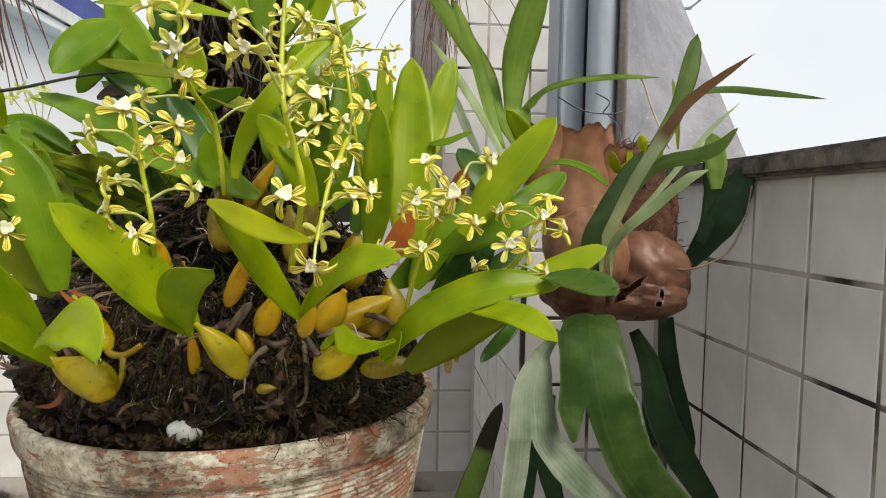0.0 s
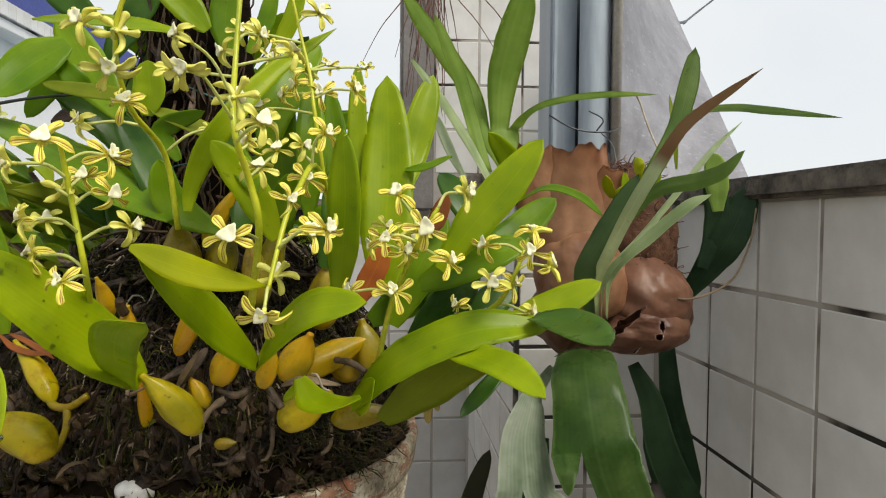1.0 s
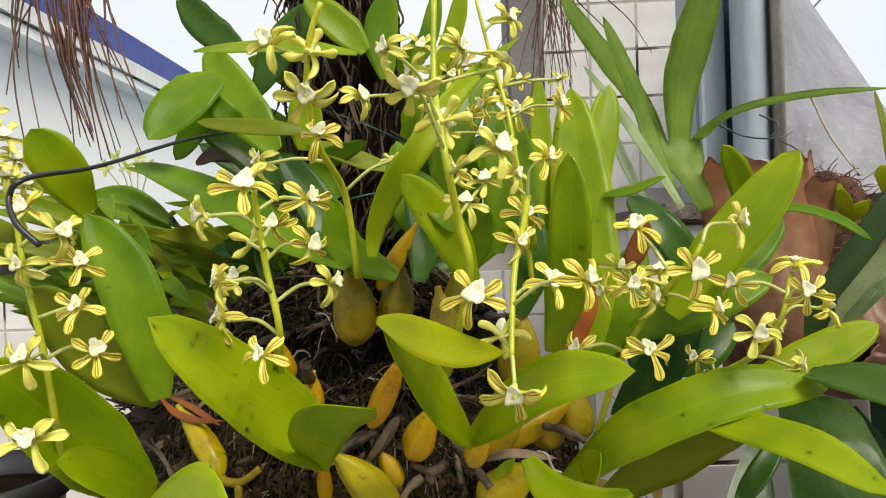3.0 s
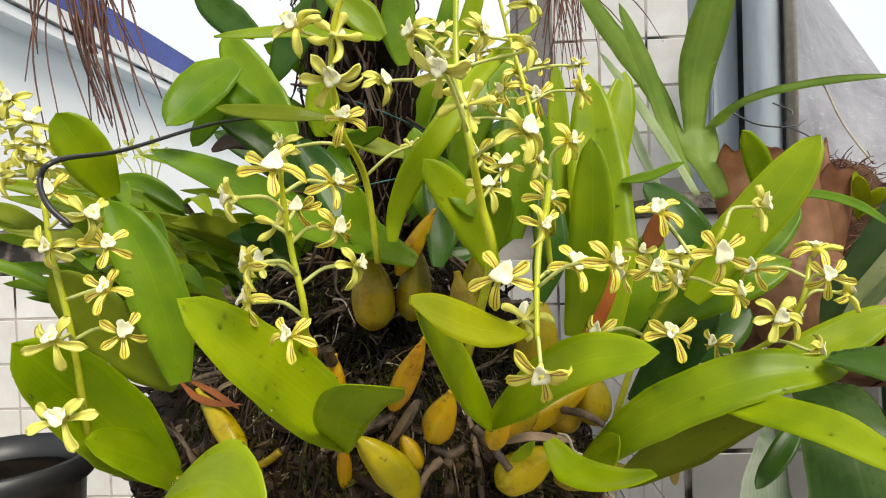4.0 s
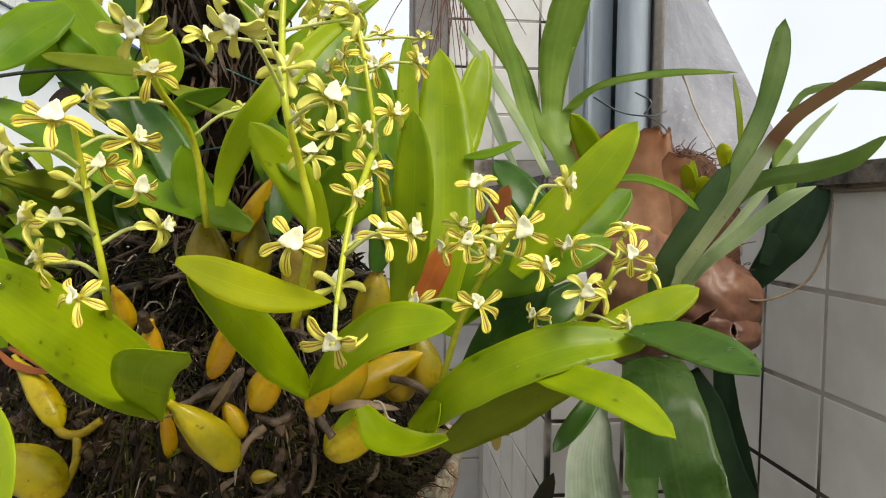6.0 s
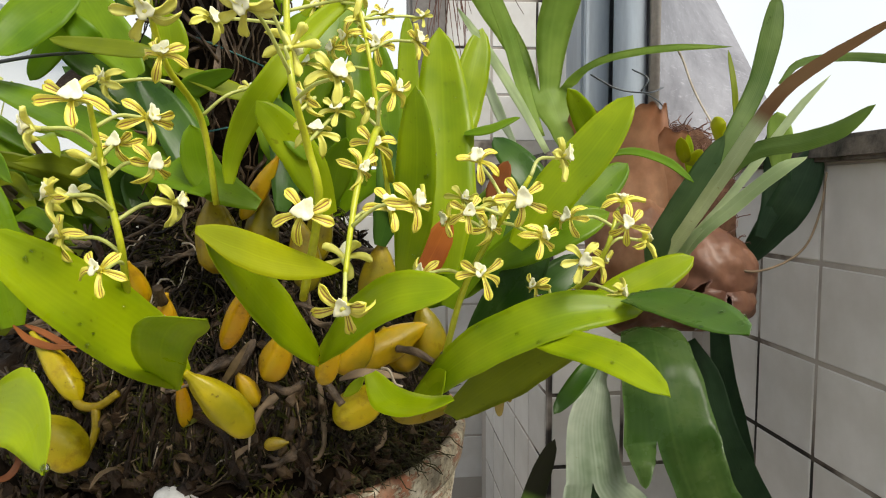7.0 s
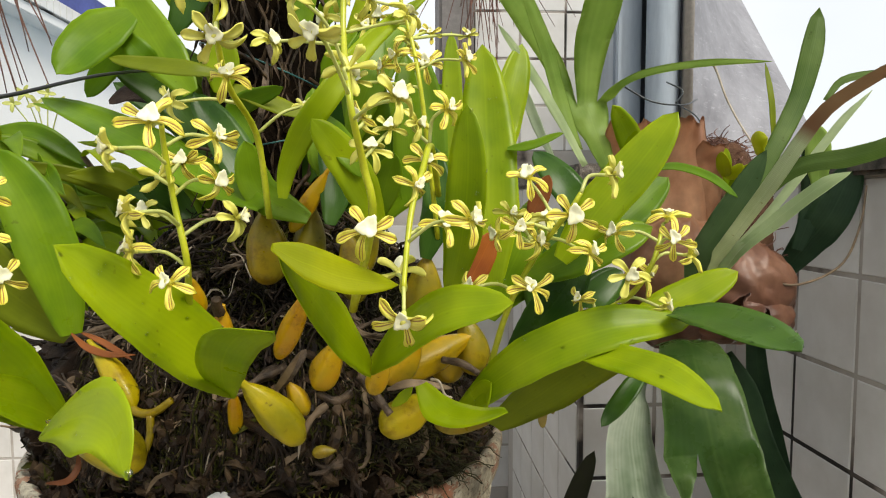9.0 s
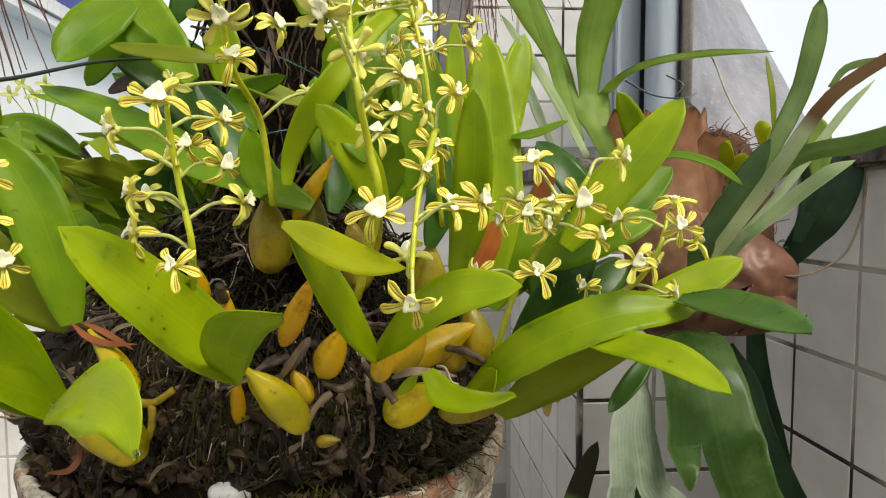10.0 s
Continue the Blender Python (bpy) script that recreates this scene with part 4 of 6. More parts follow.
def column_mesh():
    bm = bmesh.new()
    tube(bm, [(0, 0, -0.003), (0, 0.0002, 0), (0, 0.0008, 0.002), (0, 0.001, 0.0034)], 0.0010, 0.0014, 8, 8)
    me = bpy.data.meshes.new("flower")
    bm.to_mesh(me)
    bm.free()
    me.materials.append(tepal_plain)
    me.polygons.foreach_set("use_smooth", [True] * len(me.polygons))
    return me


SEPALS = {p: [tepal_mesh(m, 0.0120, 0.0043, c) for c in (-0.22, 0.12, 0.42)] for p, m in ((False, tepal_striped), (True, tepal_plain))}
PETALS = {p: [tepal_mesh(m, 0.0108, 0.0045, c) for c in (-0.28, 0.08, 0.34)] for p, m in ((False, tepal_striped), (True, tepal_plain))}
LIPS, COLUMN = [lip_mesh(k) for k in (0.4, 3.7, 8.2)], column_mesh()
flower_rng = random.Random(11)


def flower_stem(points, r):
    line = spline(points, 30)
    bm = tube(bmesh.new(), points, r * 1.25, r * 0.75, 8, 30, 0.12)
    part("flower_stem", bm, stem_green, orchid)
    return line


def flower(line, place, face, size, plain=False):
    """A flower with three sepals, two petals, a white lip on top and its column, on a bent stalk from the stem."""
    p, z = Vector(place), Vector(face).normalized()
    z = (z + Vector([flower_rng.uniform(-0.14, 0.14) for _ in range(3)])).normalized()
    x = Vector((0, 0.2, 1)).cross(z).normalized()
    turn = Matrix((x, z.cross(x), z)).transposed().to_4x4()
    plain = plain or flower_rng.random() < 0.22
    head = under(new("flower", COLUMN), orchid)
    size *= flower_rng.uniform(0.92, 1.06)
    head.matrix_basis = Matrix.Translation(p) @ turn @ pose(0, 0, 0, 0, 0, flower_rng.uniform(-16, 16)) @ Matrix.Scale(size, 4)
    for name, mesh, angle, tilt in (("sepal", SEPALS, 180, -2), ("sepal", SEPALS, 104, -6), ("sepal", SEPALS, -104, -6), ("petal", PETALS, 52, 2), ("petal", PETALS, -52, 2)):
        t = new(name, flower_rng.choice(mesh[plain]))
        t.parent = head
        t.matrix_basis = pose(0, 0, 0, 0, 0, angle + flower_rng.uniform(-13, 13)) @ pose(0, 0.0006, 0, tilt + flower_rng.uniform(-16, 14), flower_rng.uniform(-25, 25))
    lip = new("lip", flower_rng.choice(LIPS))
    lip.parent = head
    lip.matrix_basis = pose(0, 0, 0.0003, flower_rng.uniform(-28, 14), flower_rng.uniform(-14, 14), flower_rng.uniform(-30, 30)) @ Matrix.Scale(flower_rng.uniform(0.66, 0.88), 4)
    back = p - z * 0.0025 * size
    root = min(line, key=lambda q: (q - back).length + 0.8 * max(0.0, q.z - back.z + 0.004))
    middle = (back * 0.6 + root * 0.4) - z * 0.004 + Vector((0, 0, 0.003))
    part("flower_stalk", tube(bmesh.new(), [back, middle, root], 0.0009, 0.0010, 6, 9), pedicel_pale, orchid)


# leaves of the flowering orchid
leaf(orchid, [(-0.143, 0.68, 1.021), (-0.155, 0.655, 1.046), (-0.173, 0.625, 1.075), (-0.199, 0.599, 1.108)], 0.037, (0.25, -0.8, 0.6), leaf_bright, wet=40)
leaf(orchid, [(-0.148, 0.672, 1.019), (-0.140, 0.635, 1.045), (-0.124, 0.60, 1.066), (-0.103, 0.577, 1.073)], 0.0255, (0.1, -1, 0.35), leaf_bright)
leaf(orchid, [(-0.068, 0.66, 1.035), (-0.08, 0.62, 1.063), (-0.089, 0.58, 1.089), (-0.095, 0.547, 1.109)], 0.0249, (0.5, -0.75, 0.45), leaf_bright)
leaf(orchid, [(-0.096, 0.543, 1.11), (-0.086, 0.555, 1.103), (-0.072, 0.575, 1.095), (-0.052, 0.607, 1.088)], 0.017, (0.1, -0.8, 0.6), leaf_yellow, outline=lance_outline)
leaf(orchid, [(-0.068, 0.665, 1.035), (-0.052, 0.637, 1.055), (-0.03, 0.615, 1.074), (0.0, 0.602, 1.08)], 0.0265, (0, -0.8, 0.6), leaf_bright)
leaf(orchid, [(-0.014, 0.71, 0.995), (0.018, 0.68, 1.031), (0.065, 0.667, 1.054), (0.117, 0.673, 1.056)], 0.0287, (-0.1, -0.75, 0.66), leaf_bright, wet=32)
leaf(orchid, [(0.047, 0.68, 1.04), (0.061, 0.655, 1.041), (0.078, 0.62, 1.04), (0.092, 0.588, 1.032)], 0.0222, (0.1, -0.75, 0.66), leaf_bright, wet=15)
leaf(orchid, [(0.007, 0.71, 0.984), (0.035, 0.695, 1.01), (0.058, 0.685, 1.028), (0.085, 0.675, 1.039)], 0.0339, (0.2, -1, -0.2), leaf_olive)
leaf(orchid, [(-0.041, 0.65, 1.029), (-0.032, 0.637, 1.019), (-0.018, 0.617, 1.021), (-0.003, 0.60, 1.03)], 0.0185, (0, -0.6, 0.8), leaf_bright)
leaf(orchid, [(-0.011, 0.71, 0.998), (-0.005, 0.7, 1.002), (0.002, 0.69, 1.018)], 0.0202, (0.3, -0.9, 0.3), leaf_bright)
leaf(orchid, [(0.009, 0.74, 1.069), (0.009, 0.75, 1.118), (0.01, 0.77, 1.174), (0.009, 0.787, 1.239)], 0.0407, (-0.15, -1, 0.1), leaf_bright, wet=30)
leaf(orchid, [(-0.022, 0.69, 1.073), (-0.017, 0.668, 1.108), (-0.015, 0.657, 1.142), (-0.016, 0.652, 1.176)], 0.0225, (-0.25, -1, 0.1), leaf_bright, wet=15)
leaf(orchid, [(0.017, 0.8, 1.137), (0.03, 0.83, 1.18), (0.041, 0.84, 1.22), (0.05, 0.85, 1.255)], 0.0272, (0.1, -1, 0.1), leaf_bright)
leaf(orchid, [(0.046, 0.70, 1.09), (0.067, 0.695, 1.12), (0.091, 0.69, 1.149), (0.113, 0.69, 1.178)], 0.0275, (-0.3, -0.9, 0.35), leaf_bright)
leaf(orchid, [(0.074, 0.75, 1.091), (0.114, 0.77, 1.117), (0.145, 0.778, 1.143)], 0.0264, (-0.3, -0.9, 0.3), leaf_mid)
leaf(orchid, [(0.112, 0.757, 1.14), (0.104, 0.742, 1.163), (0.079, 0.706, 1.184)], 0.0175, (0.1, -1, 0.1), leaf_bright)
leaf(orchid, [(0.108, 0.765, 1.137), (0.129, 0.745, 1.149), (0.149, 0.725, 1.142), (0.16, 0.707, 1.128)], 0.0075, (0, -0.6, 0.8), leaf_mid)
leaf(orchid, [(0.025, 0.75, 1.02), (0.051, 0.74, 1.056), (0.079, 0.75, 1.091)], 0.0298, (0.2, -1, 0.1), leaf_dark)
leaf(orchid, [(0.034, 0.74, 1.075), (0.069, 0.72, 1.094), (0.111, 0.72, 1.109)], 0.0284, (0, -0.9, 0.5), leaf_mid)
leaf(orchid, [(0.088, 0.70, 1.048), (0.122, 0.70, 1.064), (0.158, 0.70, 1.082)], 0.0235, (-0.1, -0.8, 0.6), leaf_bright)
leaf(orchid, [(0.103, 0.67, 1.062), (0.115, 0.65, 1.063), (0.12, 0.615, 1.062), (0.122, 0.579, 1.061)], 0.0271, (0.1, -0.65, 0.75), leaf_dark, wet=34)
leaf(orchid, [(0.086, 0.66, 1.035), (0.07, 0.65, 1.021), (0.054, 0.641, 1.007)], 0.0105, (-0.5, -0.8, 0.2), leaf_dark)
leaf(orchid, [(-0.1200, 0.7000, 1.1280), (-0.1180, 0.7000, 1.1420), (-0.1110, 0.6950, 1.1580), (-0.1030, 0.6900, 1.1710), (-0.0910, 0.6900, 1.1870), (-0.0800, 0.7000, 1.2050), (-0.0620, 0.7200, 1.2300), (-0.0280, 0.7500, 1.2640)], 0.0150, (0.2, -1, 0.25), leaf_bright)
leaf(orchid, [(-0.063, 0.7, 1.11), (-0.079, 0.69, 1.144), (-0.1, 0.68, 1.172)], 0.0221, (0.2, -1, 0.3), leaf_bright)
leaf(orchid, [(-0.136, 0.72, 1.123), (-0.177, 0.74, 1.141), (-0.239, 0.77, 1.173), (-0.307, 0.8, 1.201)], 0.0309, (0.2, -0.7, 0.7), leaf_mid)
leaf(orchid, [(-0.143, 0.74, 1.124), (-0.16, 0.75, 1.159), (-0.188, 0.76, 1.199)], 0.0259, (0.3, -1, 0.1), leaf_dark)
leaf(orchid, [(-0.1040, 0.7200, 1.1820), (-0.0920, 0.7000, 1.1680), (-0.0820, 0.6900, 1.1550), (-0.0730, 0.6900, 1.1400)], 0.0160, (0.2, -1, 0.3), leaf_mid)
leaf(orchid, [(-0.084, 0.76, 1.165), (-0.072, 0.76, 1.205), (-0.059, 0.77, 1.232), (-0.043, 0.78, 1.259)], 0.0264, (0, -1, 0.2), leaf_mid)
leaf(orchid, [(-0.047, 0.74, 1.127), (-0.045, 0.74, 1.176), (-0.047, 0.75, 1.224)], 0.0211, (0.1, -1, 0.1), leaf_mid)
leaf(orchid, [(-0.067, 0.76, 1.113), (-0.07, 0.765, 1.165), (-0.076, 0.77, 1.214), (-0.064, 0.775, 1.251)], 0.0317, (-0.1, -1, 0.1), leaf_mid)
leaf(orchid, [(-0.03, 0.75, 1.108), (-0.028, 0.755, 1.166), (-0.034, 0.76, 1.224)], 0.0189, (0.1, -1, 0.1), leaf_mid)
leaf(orchid, [(-0.013, 0.77, 1.13), (-0.014, 0.775, 1.187), (-0.014, 0.78, 1.246)], 0.0153, (0.1, -1, 0.1), leaf_bright)
leaf(orchid, [(-0.094, 0.77, 1.132), (-0.107, 0.775, 1.167), (-0.112, 0.78, 1.206)], 0.0221, (0.1, -1, 0.2), leaf_mid)
leaf(orchid, [(-0.11, 0.735, 1.115), (-0.14, 0.73, 1.133), (-0.147, 0.725, 1.164)], 0.0226, (0.3, -1, 0.3), leaf_mid)
leaf(orchid, [(-0.065, 0.73, 1.117), (-0.06, 0.72, 1.137), (-0.054, 0.71, 1.155)], 0.0183, (0.1, -1, 0.2), leaf_mid)
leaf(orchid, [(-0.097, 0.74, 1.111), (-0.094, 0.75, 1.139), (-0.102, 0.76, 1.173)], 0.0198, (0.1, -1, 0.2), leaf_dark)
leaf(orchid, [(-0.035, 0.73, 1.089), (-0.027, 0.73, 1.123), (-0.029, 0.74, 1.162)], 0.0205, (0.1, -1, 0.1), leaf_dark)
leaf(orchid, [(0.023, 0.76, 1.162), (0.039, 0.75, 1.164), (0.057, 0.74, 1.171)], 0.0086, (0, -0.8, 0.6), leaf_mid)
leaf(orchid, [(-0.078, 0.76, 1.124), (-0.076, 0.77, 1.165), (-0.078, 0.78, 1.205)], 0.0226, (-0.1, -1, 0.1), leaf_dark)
leaf(orchid, [(-0.276, 0.765, 1.036), (-0.283, 0.76, 1.086), (-0.298, 0.76, 1.128), (-0.319, 0.76, 1.162)], 0.0372, (0.3, -0.9, 0.4), leaf_mid)
leaf(orchid, [(-0.279, 0.77, 1.035), (-0.312, 0.765, 1.063), (-0.334, 0.76, 1.091), (-0.353, 0.75, 1.115)], 0.0446, (0.2, -1, -0.3), leaf_olive)
leaf(orchid, [(-0.25, 0.695, 0.999), (-0.264, 0.67, 1.03), (-0.276, 0.645, 1.061), (-0.286, 0.62, 1.088)], 0.0407, (0.1, -0.75, 0.65), leaf_bright, wet=15)
leaf(orchid, [(-0.27, 0.68, 1.158), (-0.273, 0.66, 1.181), (-0.28, 0.65, 1.198)], 0.0242, (0.4, -0.9, 0.2), leaf_bright)
leaf(orchid, [(-0.203, 0.588, 1.028), (-0.176, 0.564, 1.044), (-0.156, 0.547, 1.046), (-0.1455, 0.535, 1.031)], 0.031, (0.25, -0.75, 0.6), leaf_bright, outline=kite_outline, wet=15)
leaf(orchid, [(-0.246, 0.7, 0.993), (-0.253, 0.67, 1.016), (-0.267, 0.64, 1.036)], 0.0316, (0.1, -0.7, 0.7), leaf_bright)
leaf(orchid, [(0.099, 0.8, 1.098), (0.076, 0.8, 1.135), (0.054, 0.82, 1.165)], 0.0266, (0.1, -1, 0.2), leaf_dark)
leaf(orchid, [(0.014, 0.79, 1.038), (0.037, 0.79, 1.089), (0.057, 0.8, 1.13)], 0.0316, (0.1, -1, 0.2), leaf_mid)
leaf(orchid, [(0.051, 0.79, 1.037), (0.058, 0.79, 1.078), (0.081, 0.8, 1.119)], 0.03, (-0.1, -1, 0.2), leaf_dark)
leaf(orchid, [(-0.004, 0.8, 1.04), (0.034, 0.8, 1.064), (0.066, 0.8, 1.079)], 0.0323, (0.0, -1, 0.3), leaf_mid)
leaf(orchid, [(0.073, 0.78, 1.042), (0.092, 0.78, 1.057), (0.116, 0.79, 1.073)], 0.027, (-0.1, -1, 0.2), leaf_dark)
# leaves of the orchid on the trunk
leaf(trunk_orchid, [(-0.128, 0.72, 1.249), (-0.153, 0.71, 1.25), (-0.185, 0.71, 1.252), (-0.226, 0.72, 1.255)], 0.0149, (0, -0.75, 0.66), leaf_bright)
leaf(trunk_orchid, [(-0.2410, 0.8000, 1.2600), (-0.2630, 0.7900, 1.2410), (-0.2830, 0.7750, 1.2130)], 0.034, (0.1, -1, 0.2), leaf_mid)
leaf(trunk_orchid, [(-0.202, 0.8, 1.205), (-0.229, 0.81, 1.242), (-0.257, 0.82, 1.289)], 0.033, (0.1, -1, 0.1), leaf_mid)
leaf(trunk_orchid, [(-0.228, 0.81, 1.222), (-0.236, 0.8, 1.232), (-0.249, 0.8, 1.247)], 0.0178, (0, -1, 0.2), leaf_mid)
leaf(trunk_orchid, [(-0.1690, 0.7600, 1.2110), (-0.1900, 0.7550, 1.2130), (-0.2180, 0.7600, 1.2170), (-0.2480, 0.7750, 1.2240)], 0.0135, (0, -0.85, 0.5), leaf_olive)
leaf(trunk_orchid, [(-0.1150, 0.8000, 1.1880), (-0.1370, 0.8000, 1.1950), (-0.1580, 0.8000, 1.2030), (-0.1800, 0.8000, 1.2110)], 0.0145, (0, -0.85, 0.5), leaf_olive)
leaf(trunk_orchid, [(-0.2550, 0.8300, 1.2490), (-0.2720, 0.8300, 1.2300), (-0.2890, 0.8300, 1.2060)], 0.0185, (0.3, -1, 0), leaf_mid)
leaf(trunk_orchid, [(-0.181, 0.8, 1.205), (-0.179, 0.8, 1.227), (-0.181, 0.8, 1.249)], 0.025, (0, -1, 0.1), leaf_bright)
leaf(trunk_orchid, [(-0.238, 0.84, 1.293), (-0.268, 0.85, 1.314), (-0.294, 0.86, 1.346)], 0.0268, (0.1, -1, 0.1), leaf_dark)
leaf(trunk_orchid, [(-0.134, 0.8, 1.274), (-0.153, 0.8, 1.294), (-0.177, 0.8, 1.315)], 0.0242, (0.1, -1, 0.2), leaf_bright)
leaf(trunk_orchid, [(-0.122, 0.82, 1.259), (-0.125, 0.82, 1.292), (-0.118, 0.82, 1.325)], 0.0253, (0.1, -1, 0.2), leaf_mid)
leaf(trunk_orchid, [(-0.102, 0.8, 1.257), (-0.088, 0.8, 1.284), (-0.081, 0.8, 1.316)], 0.0137, (0.1, -1, 0.2), leaf_mid)
leaf(trunk_orchid, [(-0.089, 0.82, 1.254), (-0.071, 0.82, 1.291), (-0.062, 0.82, 1.328)], 0.0143, (0.1, -1, 0.2), leaf_bright)
leaf(trunk_orchid, [(-0.157, 0.8, 1.17), (-0.169, 0.8, 1.194), (-0.134, 0.79, 1.208)], 0.0161, (0.1, -1, 0.2), leaf_mid)
leaf(trunk_orchid, [(-0.223, 0.83, 1.255), (-0.204, 0.83, 1.289), (-0.178, 0.83, 1.322)], 0.0258, (0.1, -1, 0.1), leaf_dark)
# pseudobulbs
bulb(orchid, (-0.230, 0.742, 0.997), (-0.260, 0.76, 1.029), 0.0095, bulb_yellow)
tube_part(orchid, "rhizome", [(-0.232, 0.744, 0.997), (-0.224, 0.738, 0.990), (-0.212, 0.735, 0.990), (-0.200, 0.735, 0.998)], 0.0032, bulb_olive)
tube_part(orchid, "rhizome", [(-0.214, 0.735, 0.988), (-0.213, 0.73, 0.975), (-0.217, 0.725, 0.962)], 0.0028, bulb_olive)
tube_part(orchid, "dry_tip", [(-0.1525, 0.679, 1.064), (-0.1530, 0.675, 1.069), (-0.1525, 0.672, 1.073)], 0.0034, chip_tan)
bulb(orchid, (-0.114, 0.69, 0.989), (-0.139, 0.678, 1.022), 0.012, bulb_yellow)
bulb(orchid, (-0.16, 0.737, 0.971), (-0.155, 0.71, 1.012), 0.0054, bulb_orange)
bulb(orchid, (-0.157, 0.69, 1.034), (-0.152, 0.682, 1.065), 0.0088, bulb_orange)
bulb(orchid, (-0.119, 0.68, 1.042), (-0.102, 0.66, 1.076), 0.0075, bulb_orange)
bulb(orchid, (-0.1, 0.7, 1.017), (-0.09, 0.69, 1.042), 0.0106, bulb_orange)
bulb(orchid, (-0.067, 0.675, 1.02), (-0.06, 0.67, 1.041), 0.0075, bulb_orange)
bulb(orchid, (-0.057, 0.71, 1.017), (-0.042, 0.7, 1.044), 0.013, bulb_orange)
bulb(orchid, (-0.045, 0.72, 1.019), (-0.007, 0.735, 1.036), 0.0123, bulb_orange)
bulb(orchid, (-0.06, 0.72, 0.982), (-0.031, 0.715, 1.001), 0.0141, bulb_yellow)
bulb(orchid, (-0.187, 0.755, 0.933), (-0.159, 0.76, 0.947), 0.0074, bulb_orange)
bulb(orchid, (-0.001, 0.74, 1.014), (-0.008, 0.74, 1.047), 0.0134, bulb_olive)
bulb(orchid, (-0.024, 0.73, 0.98), (0.014, 0.73, 0.985), 0.0102, bulb_olive)
bulb(orchid, (-0.11, 0.7, 1.0), (-0.119, 0.7, 1.017), 0.0067, bulb_orange)
bulb(orchid, (-0.14, 0.75, 1.077), (-0.141, 0.745, 1.118), 0.0165, bulb_olive)
bulb(orchid, (-0.121, 0.75, 1.111), (-0.1, 0.745, 1.144), 0.0072, bulb_orange)
bulb(orchid, (-0.079, 0.72, 1.068), (-0.084, 0.72, 1.105), 0.0113, bulb_olive)
bulb(orchid, (-0.038, 0.74, 1.049), (-0.034, 0.735, 1.088), 0.0147, bulb_olive)
bulb(orchid, (-0.17, 0.7, 1.062), (-0.173, 0.69, 1.083), 0.0062, bulb_orange)
bulb(orchid, (-0.116, 0.76, 1.081), (-0.111, 0.76, 1.121), 0.0133, bulb_olive)
bulb(orchid, (-0.078, 0.75, 1.081), (-0.07, 0.75, 1.12), 0.0108, bulb_olive)
bulb(orchid, (-0.015, 0.75, 1.007), (-0.033, 0.75, 1.029), 0.0144, bulb_olive)
bulb(orchid, (-0.211, 0.7, 0.972), (-0.246, 0.695, 0.994), 0.0159, bulb_yellow)
# flower stems and flowers
stem_a = flower_stem([(-0.169, 0.69, 1.023), (-0.161, 0.655, 1.067), (-0.153, 0.628, 1.098), (-0.158, 0.628, 1.126), (-0.159, 0.62, 1.152), (-0.157, 0.612, 1.161)], 0.0016)
stem_b = flower_stem([(-0.08, 0.7, 1.061), (-0.066, 0.658, 1.117), (-0.07, 0.651, 1.145), (-0.075, 0.634, 1.174), (-0.08, 0.66, 1.215), (-0.079, 0.67, 1.261)], 0.002)
stem_c = flower_stem([(-0.027, 0.72, 1.13), (-0.034, 0.67, 1.156), (-0.04, 0.64, 1.141), (-0.045, 0.628, 1.125), (-0.048, 0.615, 1.106), (-0.05, 0.6, 1.087)], 0.0016)
stem_d = flower_stem([(-0.131, 0.715, 1.116), (-0.134, 0.7, 1.164), (-0.139, 0.66, 1.185), (-0.139, 0.64, 1.204), (-0.137, 0.632, 1.217), (-0.134, 0.628, 1.231), (-0.128, 0.625, 1.244)], 0.0016)
stem_e = flower_stem([(-0.027, 0.73, 1.102), (-0.034, 0.71, 1.159), (-0.039, 0.705, 1.197), (-0.043, 0.715, 1.222), (-0.05, 0.72, 1.25), (-0.056, 0.72, 1.277)], 0.0013)
stem_f = flower_stem([(0.003, 0.71, 1.018), (0.012, 0.685, 1.065), (0.024, 0.665, 1.097), (0.034, 0.635, 1.121), (0.039, 0.632, 1.13)], 0.0016)
stem_g = flower_stem([(0.066, 0.7, 1.054), (0.084, 0.685, 1.07), (0.092, 0.672, 1.09), (0.102, 0.682, 1.111)], 0.0016)
stem_h = flower_stem([(-0.276, 0.66, 1.022), (-0.267, 0.64, 1.059), (-0.265, 0.63, 1.094), (-0.272, 0.63, 1.128), (-0.275, 0.63, 1.152)], 0.0016)
flower(stem_a, (-0.153, 0.588, 1.159), (0.1, -0.9, 0.3), 1.15)
flower(stem_a, (-0.173, 0.597, 1.149), (-0.75, -0.65, 0.1), 1)
flower(stem_a, (-0.137, 0.621, 1.156), (0.75, -0.65, 0.1), 1)
flower(stem_a, (-0.137, 0.625, 1.136), (0.75, -0.65, 0.1), 1.05)
flower(stem_a, (-0.165, 0.63, 1.138), (0.2, 0.9, 0.3), 1, plain=True)
flower(stem_a, (-0.166, 0.597, 1.122), (-0.75, -0.65, 0.1), 1.05)
flower(stem_a, (-0.13, 0.631, 1.118), (0.75, -0.65, 0.1), 1)
flower(stem_a, (-0.178, 0.627, 1.103), (-0.75, -0.65, 0.1), 1)
flower(stem_a, (-0.153, 0.605, 1.09), (0, -1, 0.1), 1.05)
flower(stem_d, (-0.15, 0.624, 1.226), (-0.3, -0.8, 0.5), 1.1, plain=True)
flower(stem_d, (-0.134, 0.628, 1.223), (0.2, 0.9, 0.3), 1, plain=True)
flower(stem_d, (-0.135, 0.621, 1.202), (0.1, -0.7, -0.6), 1.2)
